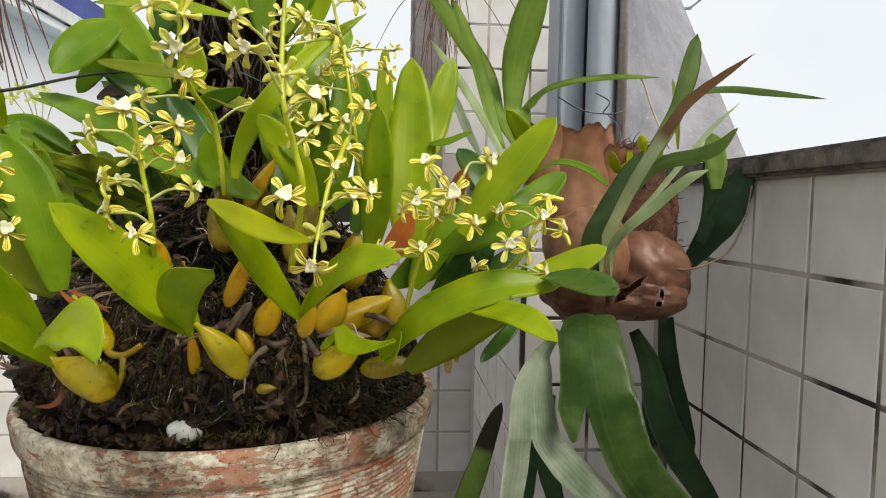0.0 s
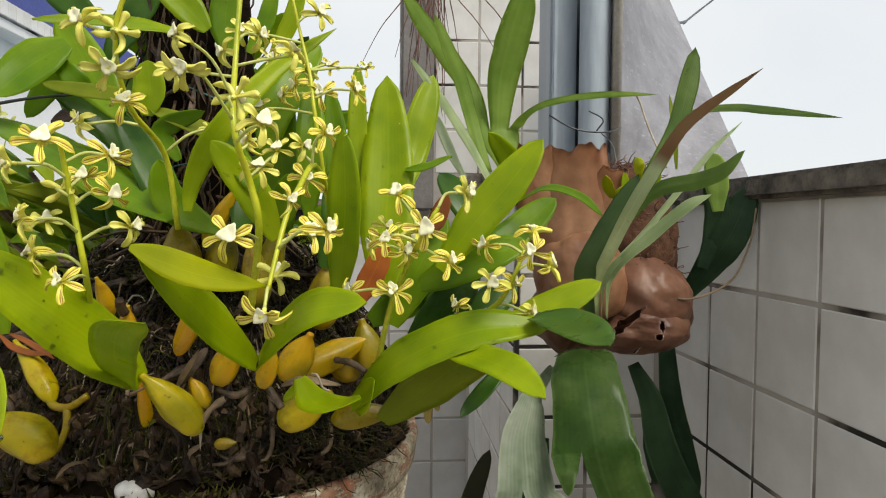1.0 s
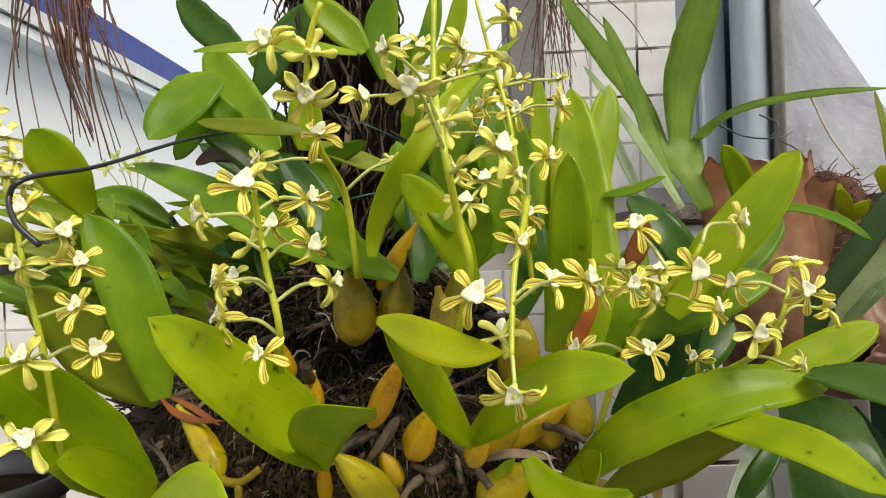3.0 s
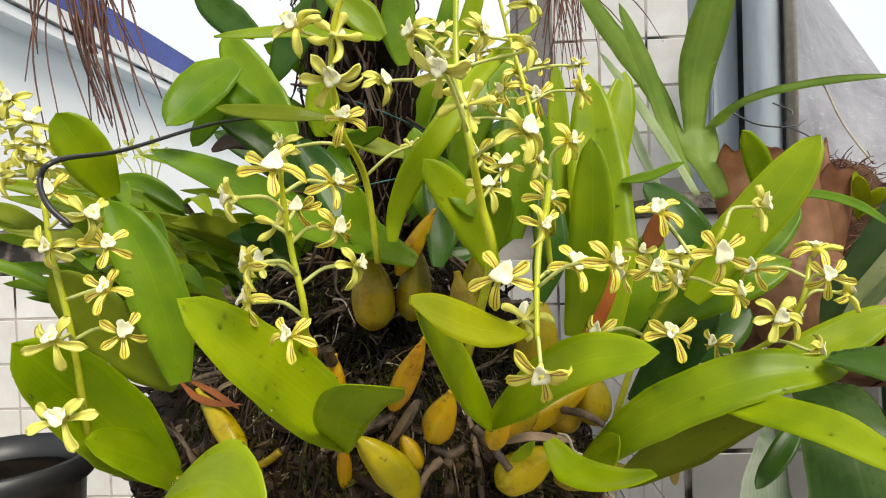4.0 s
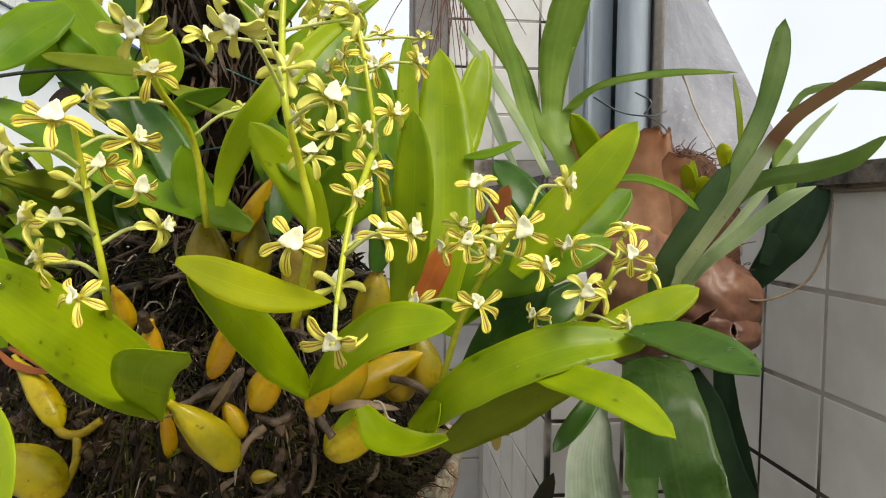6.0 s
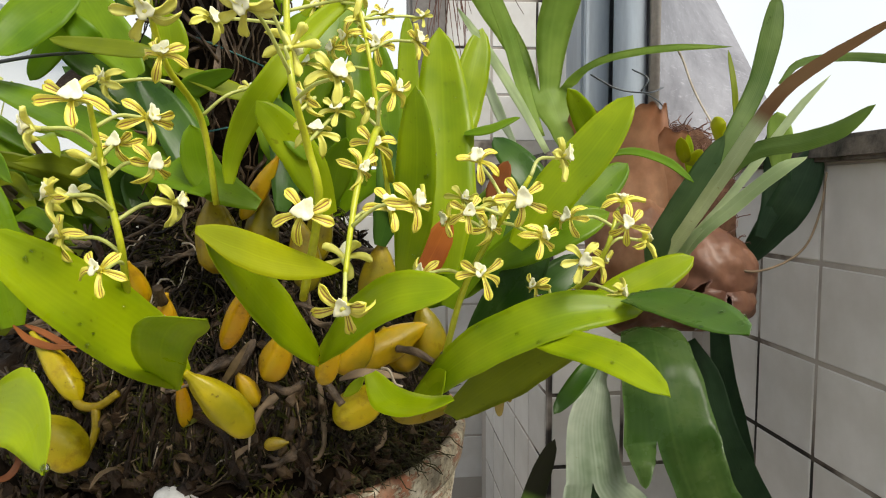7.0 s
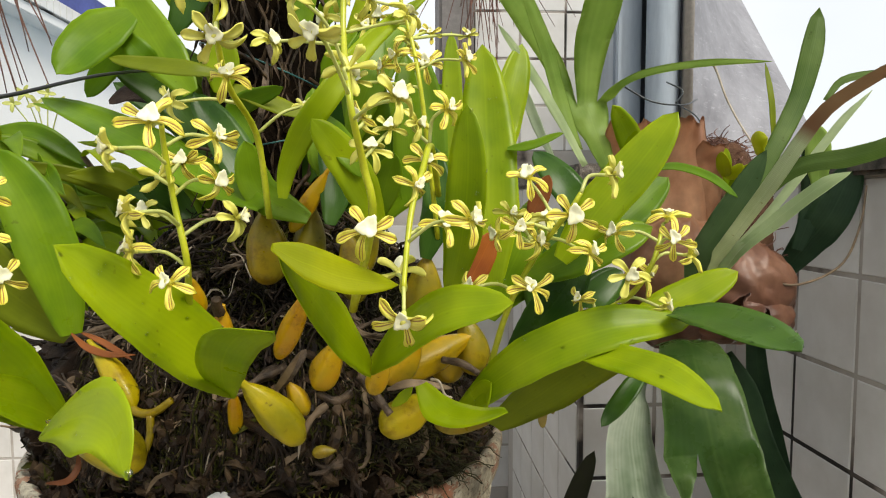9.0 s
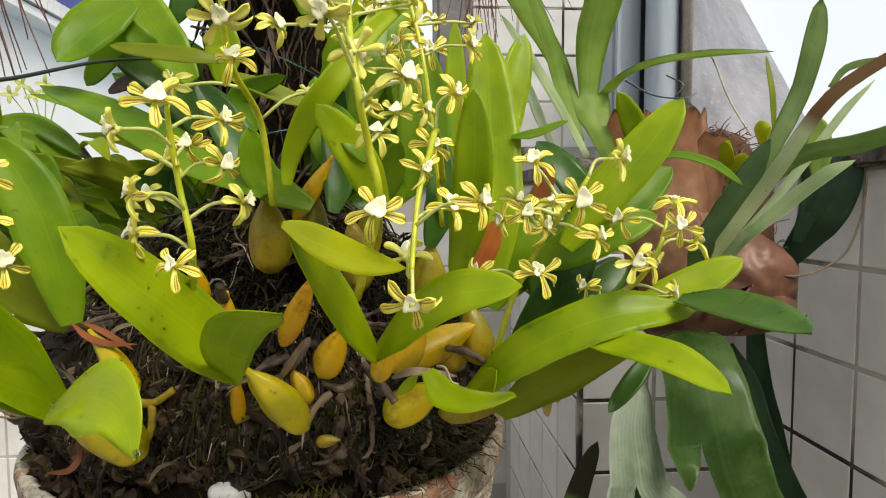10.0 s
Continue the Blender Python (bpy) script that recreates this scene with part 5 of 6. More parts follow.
flower(stem_d, (-0.134, 0.635, 1.186), (0, -1, 0.1), 1.1)
flower(stem_d, (-0.168, 0.66, 1.178), (-0.75, -0.65, 0.1), 1, plain=True)
flower(stem_b, (-0.097, 0.612, 1.217), (-0.75, -0.65, 0.1), 1, plain=True)
flower(stem_b, (-0.085, 0.581, 1.194), (0.1, -0.7, -0.6), 1.1, plain=True)
flower(stem_b, (-0.076, 0.642, 1.192), (0.2, 0.9, 0.3), 1.2, plain=True)
flower(stem_b, (-0.119, 0.669, 1.211), (0.75, -0.65, 0.1), 1, plain=True)
flower(stem_b, (-0.047, 0.655, 1.221), (0.6, -0.5, 0.6), 1.1, plain=True)
flower(stem_b, (-0.053, 0.598, 1.171), (0.3, -0.9, 0.3), 1.1, plain=True)
flower(stem_b, (-0.069, 0.648, 1.169), (-0.75, -0.65, 0.1), 1)
flower(stem_b, (-0.067, 0.661, 1.153), (0.2, -0.6, 0.7), 1, plain=True)
flower(stem_b, (-0.065, 0.581, 1.114), (0, -1, 0.1), 1.15)
flower(stem_c, (-0.027, 0.654, 1.174), (0.75, -0.65, 0.1), 1)
flower(stem_c, (-0.042, 0.668, 1.168), (0.75, -0.65, 0.1), 1, plain=True)
flower(stem_c, (-0.037, 0.657, 1.147), (0, -1, 0.1), 1.05)
flower(stem_c, (-0.044, 0.629, 1.134), (0.75, -0.65, 0.1), 1)
flower(stem_c, (-0.052, 0.634, 1.091), (0.2, 0.9, 0.3), 1.1, plain=True)
flower(stem_c, (-0.05, 0.587, 1.076), (0.1, -0.7, -0.6), 1.15)
flower(stem_c, (-0.03, 0.62, 1.115), (0.3, -0.9, 0.1), 1)
flower(stem_c, (-0.021, 0.596, 1.118), (0.75, -0.65, 0.1), 1.1)
flower(stem_e, (-0.013, 0.703, 1.21), (0.75, -0.65, 0.1), 1)
flower(stem_e, (-0.053, 0.72, 1.216), (-0.75, -0.65, 0.1), 1)
flower(stem_e, (-0.035, 0.71, 1.209), (0, -1, 0.1), 1)
flower(stem_e, (-0.038, 0.72, 1.265), (0.75, -0.65, 0.1), 1, plain=True)
flower(stem_e, (-0.065, 0.73, 1.242), (0, -1, 0.1), 0.9)
flower(stem_e, (-0.078, 0.72, 1.2), (0, -1, 0.1), 0.9, plain=True)
flower(stem_e, (-0.006, 0.74, 1.233), (0, -1, 0.1), 0.6, plain=True)
flower(stem_f, (0.017, 0.654, 1.138), (-0.3, -0.8, 0.4), 1)
flower(stem_f, (0.054, 0.632, 1.139), (0.75, -0.65, 0.1), 1)
flower(stem_f, (0.009, 0.639, 1.113), (0, -1, 0.1), 1)
flower(stem_f, (0.02, 0.65, 1.105), (0.75, -0.65, 0.1), 1)
flower(stem_f, (0.031, 0.619, 1.119), (0, -1, 0.1), 1.1)
flower(stem_f, (0.046, 0.64, 1.099), (0.75, -0.65, 0.1), 1)
flower(stem_f, (0.015, 0.633, 1.082), (0, -1, 0.1), 1.1)
flower(stem_f, (-0.012, 0.664, 1.079), (-0.75, -0.65, 0.1), 1)
flower(stem_f, (0.027, 0.67, 1.112), (0, -1, 0.1), 0.8, plain=True)
flower(stem_g, (0.075, 0.684, 1.107), (-0.75, -0.65, 0.1), 1)
flower(stem_g, (0.105, 0.682, 1.116), (0, -0.5, 0.85), 1)
flower(stem_g, (0.1, 0.661, 1.104), (0, -1, 0.1), 1)
flower(stem_g, (0.114, 0.673, 1.095), (0.75, -0.65, 0.1), 1)
flower(stem_g, (0.075, 0.662, 1.085), (0, -1, 0.1), 1.1)
flower(stem_g, (0.091, 0.68, 1.082), (0.75, -0.65, 0.1), 1)
flower(stem_g, (0.058, 0.697, 1.066), (-0.75, -0.65, 0.1), 0.9)
flower(stem_g, (0.103, 0.68, 1.064), (0.75, -0.65, 0.1), 1)
flower(stem_h, (-0.248, 0.62, 1.145), (0.75, -0.65, 0.1), 1.1)
flower(stem_h, (-0.246, 0.63, 1.131), (0.75, -0.65, 0.1), 1)
flower(stem_h, (-0.24, 0.62, 1.111), (0, -1, 0.1), 1.05)
flower(stem_h, (-0.24, 0.63, 1.09), (0.75, -0.65, 0.1), 1)
flower(stem_h, (-0.257, 0.61, 1.055), (0, -1, 0.1), 1.15)
flower(stem_h, (-0.259, 0.61, 1.09), (0, -1, 0.1), 1.1, plain=True)
flower(stem_h, (-0.266, 0.62, 1.131), (0, -1, 0.1), 1.1, plain=True)
flower(stem_h, (-0.277, 0.64, 1.158), (0, -1, 0.1), 1)
flower(stem_d, (-0.108, 0.706, 1.183), (0.2, 0.9, 0.3), 0.6, plain=True)
flower(stem_e, (-0.072, 0.73, 1.236), (0, -1, 0.1), 0.85, plain=True)
flower(stem_e, (-0.046, 0.72, 1.225), (0.75, -0.65, 0.1), 0.85)
flower(stem_e, (-0.061, 0.72, 1.209), (-0.75, -0.65, 0.1), 0.85)
flower(stem_e, (-0.09, 0.72, 1.251), (0, -1, 0.1), 0.85, plain=True)
flower(stem_e, (-0.031, 0.73, 1.232), (0, -1, 0.1), 0.7)
flower(stem_f, (0.002, 0.665, 1.108), (-0.75, -0.65, 0.1), 0.85)
flower(stem_f, (0.028, 0.66, 1.116), (-0.2, -0.7, 0.6), 0.85, plain=True)
flower(stem_f, (0.01, 0.67, 1.119), (0, -1, 0.1), 0.8)
flower(stem_b, (-0.091, 0.68, 1.227), (-0.75, -0.65, 0.1), 0.9, plain=True)
flower(stem_b, (-0.068, 0.67, 1.235), (0.75, -0.65, 0.1), 0.95, plain=True)
flower(stem_b, (-0.056, 0.665, 1.165), (0, -1, 0.1), 0.85)
flower(stem_a, (-0.157, 0.64, 1.146), (0, -1, 0.1), 0.9)
flower(stem_a, (-0.178, 0.64, 1.121), (0, -1, 0.1), 0.85)

stem_i = flower_stem([(-0.333, 0.72, 1.15), (-0.335, 0.71, 1.175), (-0.338, 0.7, 1.194), (-0.335, 0.69, 1.212)], 0.0014)
for place, face, size in (((-0.328, 0.685, 1.214), (0.1, -0.8, 0.2), 1.0), ((-0.318, 0.685, 1.201), (0.7, -0.8, 0.2), 0.95), ((-0.317, 0.69, 1.19), (0.7, -0.8, 0.2), 1.0), ((-0.325, 0.685, 1.187), (0, -0.8, 0.2), 0.95), ((-0.339, 0.69, 1.2), (-0.7, -0.8, 0.2), 1.0), ((-0.319, 0.7, 1.178), (0.7, -0.8, 0.2), 0.9), ((-0.336, 0.69, 1.173), (-0.6, -0.8, 0.2), 1.05), ((-0.322, 0.69, 1.181), (0.3, -0.8, 0.2), 0.9)):
    flower(stem_i, place, face, size, plain=True)

fern = thing("staghorn_fern", (0.245, 0.93, 1.0), "staghorn fern with grey green antler fronds hung before the wall", "fern")
# staghorn fern
antler(fern, [(0.187, 0.885, 0.993), (0.188, 0.835, 1.009), (0.177, 0.795, 1.0), (0.174, 0.772, 0.976), (0.175, 0.757, 0.943)], (0.030, 0.046, 0.056, 0.061, 0.068), (0, -0.4, 1), [
    (8, 12, [(0.150, 0.75, 0.928), (0.151, 0.748, 0.911)], (0.016, 0.005)),
    (0, 8, [(0.199, 0.755, 0.906), (0.218, 0.757, 0.874), (0.248, 0.762, 0.841), (0.278, 0.768, 0.811)], (0.042, 0.043, 0.040, 0.030))], fern_hanging)
antler(fern, [(0.166, 0.86, 0.987), (0.140, 0.815, 0.976), (0.133, 0.80, 0.968), (0.125, 0.787, 0.942), (0.124, 0.768, 0.908)], (0.008, 0.014, 0.026, 0.043, 0.053), (0.1, -0.8, 0.5), [
    (7, 12, [(0.106, 0.765, 0.882), (0.102, 0.765, 0.852), (0.097, 0.765, 0.821)], (0.025, 0.022, 0.012)),
    (0, 7, [(0.157, 0.764, 0.88), (0.186, 0.764, 0.852), (0.215, 0.765, 0.827)], (0.032, 0.035, 0.020))], fern_silver)
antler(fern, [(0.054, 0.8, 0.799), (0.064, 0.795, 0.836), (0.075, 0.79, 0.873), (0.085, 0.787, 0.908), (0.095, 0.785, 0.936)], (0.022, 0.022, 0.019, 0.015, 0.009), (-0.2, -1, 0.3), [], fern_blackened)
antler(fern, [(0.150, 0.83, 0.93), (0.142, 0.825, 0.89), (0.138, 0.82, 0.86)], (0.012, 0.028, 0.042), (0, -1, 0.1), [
    (6, 12, [(0.125, 0.82, 0.83), (0.118, 0.82, 0.80)], (0.018, 0.010)), (0, 6, [(0.156, 0.82, 0.83), (0.165, 0.82, 0.80)], (0.017, 0.010))], fern_shaded)
antler(fern, [(0.267, 0.92, 0.976), (0.283, 0.91, 0.94), (0.293, 0.905, 0.893), (0.317, 0.905, 0.842), (0.357, 0.91, 0.783), (0.384, 0.91, 0.74)], (0.012, 0.024, 0.031, 0.034, 0.026, 0.012), (-0.2, -1, 0.1), [], fern_shaded)
antler(fern, [(0.33, 0.98, 0.981), (0.334, 0.975, 0.928), (0.346, 0.97, 0.873), (0.366, 0.965, 0.818)], (0.018, 0.024, 0.026, 0.012), (-0.2, -1, 0.1), [], fern_shaded)
antler(fern, [(0.292, 0.93, 0.925), (0.293, 0.93, 0.886), (0.299, 0.93, 0.842)], (0.014, 0.018, 0.008), (0, -1, 0.1), [], fern_shaded)
antler(fern, [(0.205, 0.855, 1.035)] + [(0.184, 0.79, 1.074), (0.181, 0.745, 1.106), (0.184, 0.71, 1.137), (0.202, 0.695, 1.175), (0.199, 0.655, 1.188), (0.2105, 0.598, 1.206)], (0.006, 0.009, 0.0095, 0.0095, 0.0085, 0.007, 0.0045), (-0.35, -0.85, 0.4), [], fern_browned)
antler(fern, [(0.20, 0.855, 1.035)] + [(0.172, 0.785, 1.079), (0.18, 0.765, 1.109), (0.192, 0.755, 1.136), (0.203, 0.75, 1.161)], (0.008, 0.018, 0.021, 0.019, 0.008), (-0.35, -0.85, 0.4), [], fern_blue)
antler(fern, [(0.192, 0.77, 1.116), (0.22, 0.775, 1.158), (0.246, 0.785, 1.199), (0.259, 0.79, 1.237), (0.268, 0.797, 1.272)], (0.010, 0.013, 0.0145, 0.0165, 0.012), (-0.3, -1, 0.1), [], fern_mid)
antler(fern, [(0.184, 0.735, 1.119), (0.201, 0.715, 1.146), (0.22, 0.69, 1.152), (0.225, 0.665, 1.157), (0.225, 0.64, 1.167)], (0.005, 0.011, 0.012, 0.011, 0.005), (-0.2, -0.75, 0.65), [], fern_mid)
antler(fern, [(0.21, 0.855, 1.035)] + [(0.185, 0.77, 1.081), (0.216, 0.765, 1.119), (0.249, 0.77, 1.157), (0.278, 0.777, 1.188), (0.304, 0.784, 1.209)], (0.006, 0.009, 0.011, 0.012, 0.011, 0.004), (-0.4, -0.8, 0.4), [], fern_light)
antler(fern, [(0.215, 0.855, 1.035)] + [(0.189, 0.77, 1.082), (0.212, 0.75, 1.113), (0.235, 0.735, 1.137), (0.251, 0.73, 1.145)], (0.006, 0.009, 0.0125, 0.0115, 0.003), (-0.4, -0.8, 0.4), [], fern_light)
antler(fern, [(0.21, 0.7, 1.187), (0.222, 0.7, 1.2)] + [(0.243, 0.69, 1.202), (0.255, 0.665, 1.196), (0.28, 0.63, 1.186)], (0.003, 0.005, 0.006, 0.006, 0.002), (0, -0.7, 0.7), [], fern_mid)
frond(fern, [([(0.358, 0.925, 1.137), (0.354, 0.92, 1.165), (0.346, 0.915, 1.198)], 0.0233, (-0.3, -1, 0.1))], fern_green)
frond(fern, [([(0.389, 0.93, 1.131), (0.391, 0.925, 1.15), (0.394, 0.92, 1.167)], 0.0161, (-0.3, -1, 0.1))], fern_green)
antler(fern, [(0.134, 0.88, 1.155), (0.124, 0.884, 1.184), (0.117, 0.898, 1.214)], (0.014, 0.024, 0.046), (0.1, -1, 0.15), [
    (0, 4, [(0.094, 0.925, 1.256), (0.071, 0.925, 1.29), (0.047, 0.915, 1.317), (0.023, 0.905, 1.348)], (0.021, 0.023, 0.020, 0.012)),
    (4, 9, [(0.121, 0.895, 1.262), (0.128, 0.885, 1.296), (0.134, 0.875, 1.323), (0.139, 0.87, 1.344)], (0.030, 0.034, 0.028, 0.016)),
    (9, 12, [(0.146, 0.872, 1.23), (0.167, 0.85, 1.2355), (0.202, 0.828, 1.237), (0.24, 0.809, 1.234)], (0.0075, 0.0072, 0.0066, 0.002))], fern_green)
antler(fern, [(0.103, 0.87, 1.17), (0.091, 0.885, 1.217), (0.079, 0.885, 1.258), (0.066, 0.88, 1.287), (0.052, 0.875, 1.317)], (0.010, 0.014, 0.015, 0.013, 0.007), (0.2, -1, 0.2), [], fern_green)
antler(fern, [(0.107, 0.86, 1.156), (0.081, 0.86, 1.201), (0.053, 0.85, 1.239), (0.028, 0.84, 1.268)], (0.006, 0.009, 0.009, 0.004), (0.2, -1, 0.2), [], fern_light)
frond(fern, [([(0.083, 0.88, 1.164), (0.067, 0.87, 1.191), (0.052, 0.86, 1.222)], 0.010, (0.2, -1, 0.2))], fern_pale)
frond(fern, [([(0.349, 0.97, 1.046), (0.365, 0.95, 1.081), (0.377, 0.93, 1.115), (0.392, 0.92, 1.165)], 0.0361, (-0.5, -0.9, 0.1)), ([(0.355, 0.95, 1.075), (0.365, 0.94, 1.128), (0.352, 0.93, 1.183)], 0.0252, (-0.5, -0.9, 0.1))], fern_shaded)
tube_part(fern, 'root', [(0.253, 0.88, 1.083), (0.271, 0.87, 1.06), (0.297, 0.86, 1.051), (0.338, 0.86, 1.068), (0.362, 0.87, 1.103), (0.374, 0.88, 1.139)], 0.0012, root_tan)
leaf(fern, [(0.314, 0.93, 1.181), (0.311, 0.93, 1.22), (0.309, 0.94, 1.261)], 0.0062, (0,-1,0.1), leaf_olive)
seedling = thing("seedling", (0.262, 0.905, 1.14), "small pale green seedling rooted on the fern", "seedling")
leaf(seedling, [(0.246, 0.885, 1.133), (0.239, 0.875, 1.154), (0.235, 0.87, 1.172)], 0.0122, (0.2,-0.9,0.3), leaf_bright)
leaf(seedling, [(0.247, 0.885, 1.136), (0.249, 0.87, 1.15), (0.254, 0.86, 1.157)], 0.0102, (0.0,-0.9,0.4), leaf_bright)
leaf(seedling, [(0.246, 0.82, 1.157), (0.241, 0.812, 1.165), (0.24, 0.808, 1.175)], 0.0174, (0.0,-0.9,0.4), leaf_bright, outline=broad_outline)
tube_part(seedling, 'stalk', [(0.247, 0.885, 1.136), (0.255, 0.86, 1.145), (0.246, 0.82, 1.157)], 0.0009, stem_green)

cable_thing = thing("black_cable", (-0.25, 0.74, 1.17), "black cable tied across behind the plants", "cable")
dry_leaf = thing("dry_leaf_strip", (-0.27, 0.77, 1.02), "curled dry orange leaf strip on the bark", "dry leaf")
leaf(dead_leaf, [(-0.292, 0.875, 1.209), (-0.27, 0.87, 1.216), (-0.244, 0.865, 1.207)], 0.016, (0.1, -0.9, 0.4), chip_brown, "blade", lance_outline)
# loose lines
tube_part(cable_thing, 'cable', [(-0.234, 0.585, 1.139), (-0.243, 0.585, 1.148), (-0.249, 0.59, 1.159), (-0.244, 0.595, 1.167), (-0.251, 0.66, 1.18), (-0.238, 0.74, 1.206), (-0.227, 0.84, 1.23)], 0.0013, black_plastic)
leaf(dry_leaf, [(-0.276, 0.765, 1.037), (-0.261, 0.755, 1.029), (-0.244, 0.75, 1.025), (-0.226, 0.745, 1.026)], 0.005, (0,-0.7,0.7), strip_rust, 'strip', lance_outline)
leaf(dry_leaf, [(-0.273, 0.77, 1.037), (-0.258, 0.765, 1.032), (-0.243, 0.76, 1.025), (-0.232, 0.755, 1.02)], 0.0043, (0,-0.7,0.7), strip_rust, 'strip', lance_outline)
leaf(dry_leaf, [(-0.262, 0.7, 0.96), (-0.25, 0.7, 0.961), (-0.246, 0.705, 0.967), (-0.248, 0.71, 0.975)], 0.0041, (0,-0.9,0.4), strip_rust, 'strip', lance_outline)
leaf(orchid, [(-0.129, 0.7, 1.01), (-0.119, 0.69, 1.024), (-0.109, 0.685, 1.04)], 0.0043, (0.2,-0.9,0.4), root_tan, 'dry_sheath', lance_outline)
leaf(orchid, [(-0.155, 0.735, 0.969), (-0.139, 0.73, 0.973), (-0.123, 0.73, 0.975)], 0.0029, (0,-0.8,0.6), root_tan, 'dry_sheath', lance_outline)
leaf(orchid, [(-0.111, 0.705, 1.002), (-0.112, 0.7, 0.991), (-0.116, 0.71, 0.965)], 0.0024, (0.2,-0.9,0.4), straw, 'dry_sheath', lance_outline)
bulb(orchid, (-0.106, 0.715, 0.968), (-0.094, 0.715, 0.969), 0.0046, bulb_olive)


# dry sheaths between the pseudobulbs
leaf(orchid, [(-0.012, 0.735, 1.062), (0.0, 0.735, 1.085), (0.010, 0.735, 1.106)], 0.018, (0, -1, 0.1), dry_orange, "dry_sheath")
leaf(orchid, [(0.044, 0.785, 1.112), (0.051, 0.785, 1.128), (0.058, 0.784, 1.145)], 0.014, (0, -1, 0.1), strip_rust, "dry_sheath")
leaf(orchid, [(-0.06, 0.70, 1.012), (-0.045, 0.695, 1.017), (-0.02, 0.70, 1.012)], 0.005, (0, -0.8, 0.5), root_tan, "dry_sheath")

# weathered wood strip, ringed old rhizomes, a green shoot and pale roots at the foot of the clump
leaf(orchid, [(-0.127, 0.7, 1.011), (-0.117, 0.695, 1.025), (-0.108, 0.7, 1.038)], 0.0065, (0.2, -0.9, 0.4), wood_grey, "wood_strip", strap_outline)
for points, r in (([(-0.077, 0.705, 1.019), (-0.067, 0.695, 1.011), (-0.058, 0.69, 1.0)], 0.0032), ([(-0.025, 0.715, 1.026), (-0.014, 0.705, 1.026), (-0.004, 0.7, 1.021)], 0.0024), ([(-0.083, 0.71, 1.007), (-0.091, 0.7, 1.006), (-0.102, 0.7, 1.011)], 0.0028)):
    part("old_rhizome", tube(bmesh.new(), points, r, r * 0.8, 10, 22, 0.35), wood_grey, orchid, "ringed grey brown old rhizome")
part("old_rhizome", tube(bmesh.new(), [(-0.096, 0.695, 1.005), (-0.104, 0.69, 0.999), (-0.11, 0.69, 0.988)], 0.0024, 0.0018, 10, 18, 0.4), root_tan, orchid, "pale brown sheathed rhizome")
leaf(orchid, [(-0.057, 0.69, 1.005), (-0.05, 0.685, 1.012), (-0.045, 0.68, 1.019)], 0.0065, (0, -0.9, 0.4), leaf_bright, "shoot", lance_outline)
tube_part(orchid, "pale_root", [(-0.035, 0.66, 1.029), (-0.031, 0.655, 1.029), (-0.028, 0.655, 1.022), (-0.024, 0.655, 1.02)], 0.0008, straw)
tube_part(orchid, "pale_root", [(-0.157, 0.7, 1.008), (-0.142, 0.695, 1.014), (-0.129, 0.69, 1.013), (-0.123, 0.69, 1.015)], 0.0009, root_tan)

# withered flowers hanging under the leaves
withered = thing("withered_flowers", (0.035, 0.72, 1.03), "withered straw coloured flowers hanging from the orchid", "dry flowers")
tube_part(withered, "stalk", [(0.028, 0.715, 1.035), (0.036, 0.72, 1.015), (0.040, 0.722, 0.995)], 0.0008, root_tan)
for x, z, a in ((0.030, 1.018, -0.8), (0.037, 1.012, 0.4), (0.034, 1.002, -0.3), (0.042, 0.997, 0.6), (0.039, 0.988, 0.1)):
    leaf(withered, [(x + 0.003, 0.72, z + 0.006), (x + 0.004 * a, 0.717, z), (x + 0.008 * a, 0.718, z - 0.009)], 0.006, (0, -1, 0.2), root_yellow if a > 0 else root_tan, "dry_petal")

# ---- staghorn fern: crown of brown shield fronds on a fibre ball ----
def shield(points, width, face, lobes, cup):
    bm = bmesh.new()
    uv = bm.loops.layers.uv.verify()
    line = spline(points, 22)
    normal, rows = Vector(face), []
    for i, p in enumerate(line):
        t = (line[min(i + 1, 21)] - line[max(i - 1, 0)]).normalized()
        normal = (normal - normal.dot(t) * t).normalized()
        side, v = t.cross(normal), i / 21
        half = 0.5 * width * (0.72 + 0.28 * math.sin(math.pi * v))
        row = []
        for k in range(21):
            s = k / 10 - 1
            jag = noise.noise(Vector((3.3 * s, 0.7, width * 130))) + 0.25 * noise.noise(Vector((8 * s, 2.7, width * 90)))
            edge = lobes * max(0.0, v - 0.6) * (math.sin(5 * s + 1) + 1.9 * jag)
            q = p + side * s * half + t * edge * width - normal * cup * width * s * s + normal * 0.05 * width * noise.noise(Vector((3 * s, 4 * v, width * 90)))
            row.append((bm.verts.new(q), (k / 20, v)))
        rows.append(row)
    for a, b in zip(rows, rows[1:]):
        for k in range(20):
            ring = (a[k], a[k + 1], b[k + 1], b[k])
            f = bm.faces.new([w[0] for w in ring])
            for loop, w in zip(f.loops, ring):
                loop[uv].uv = w[1]
    bmesh.ops.solidify(bm, geom=bm.faces[:], thickness=0.0014)
    return part("shield_frond", bm, shield_brown, fern, "papery brown shield frond")


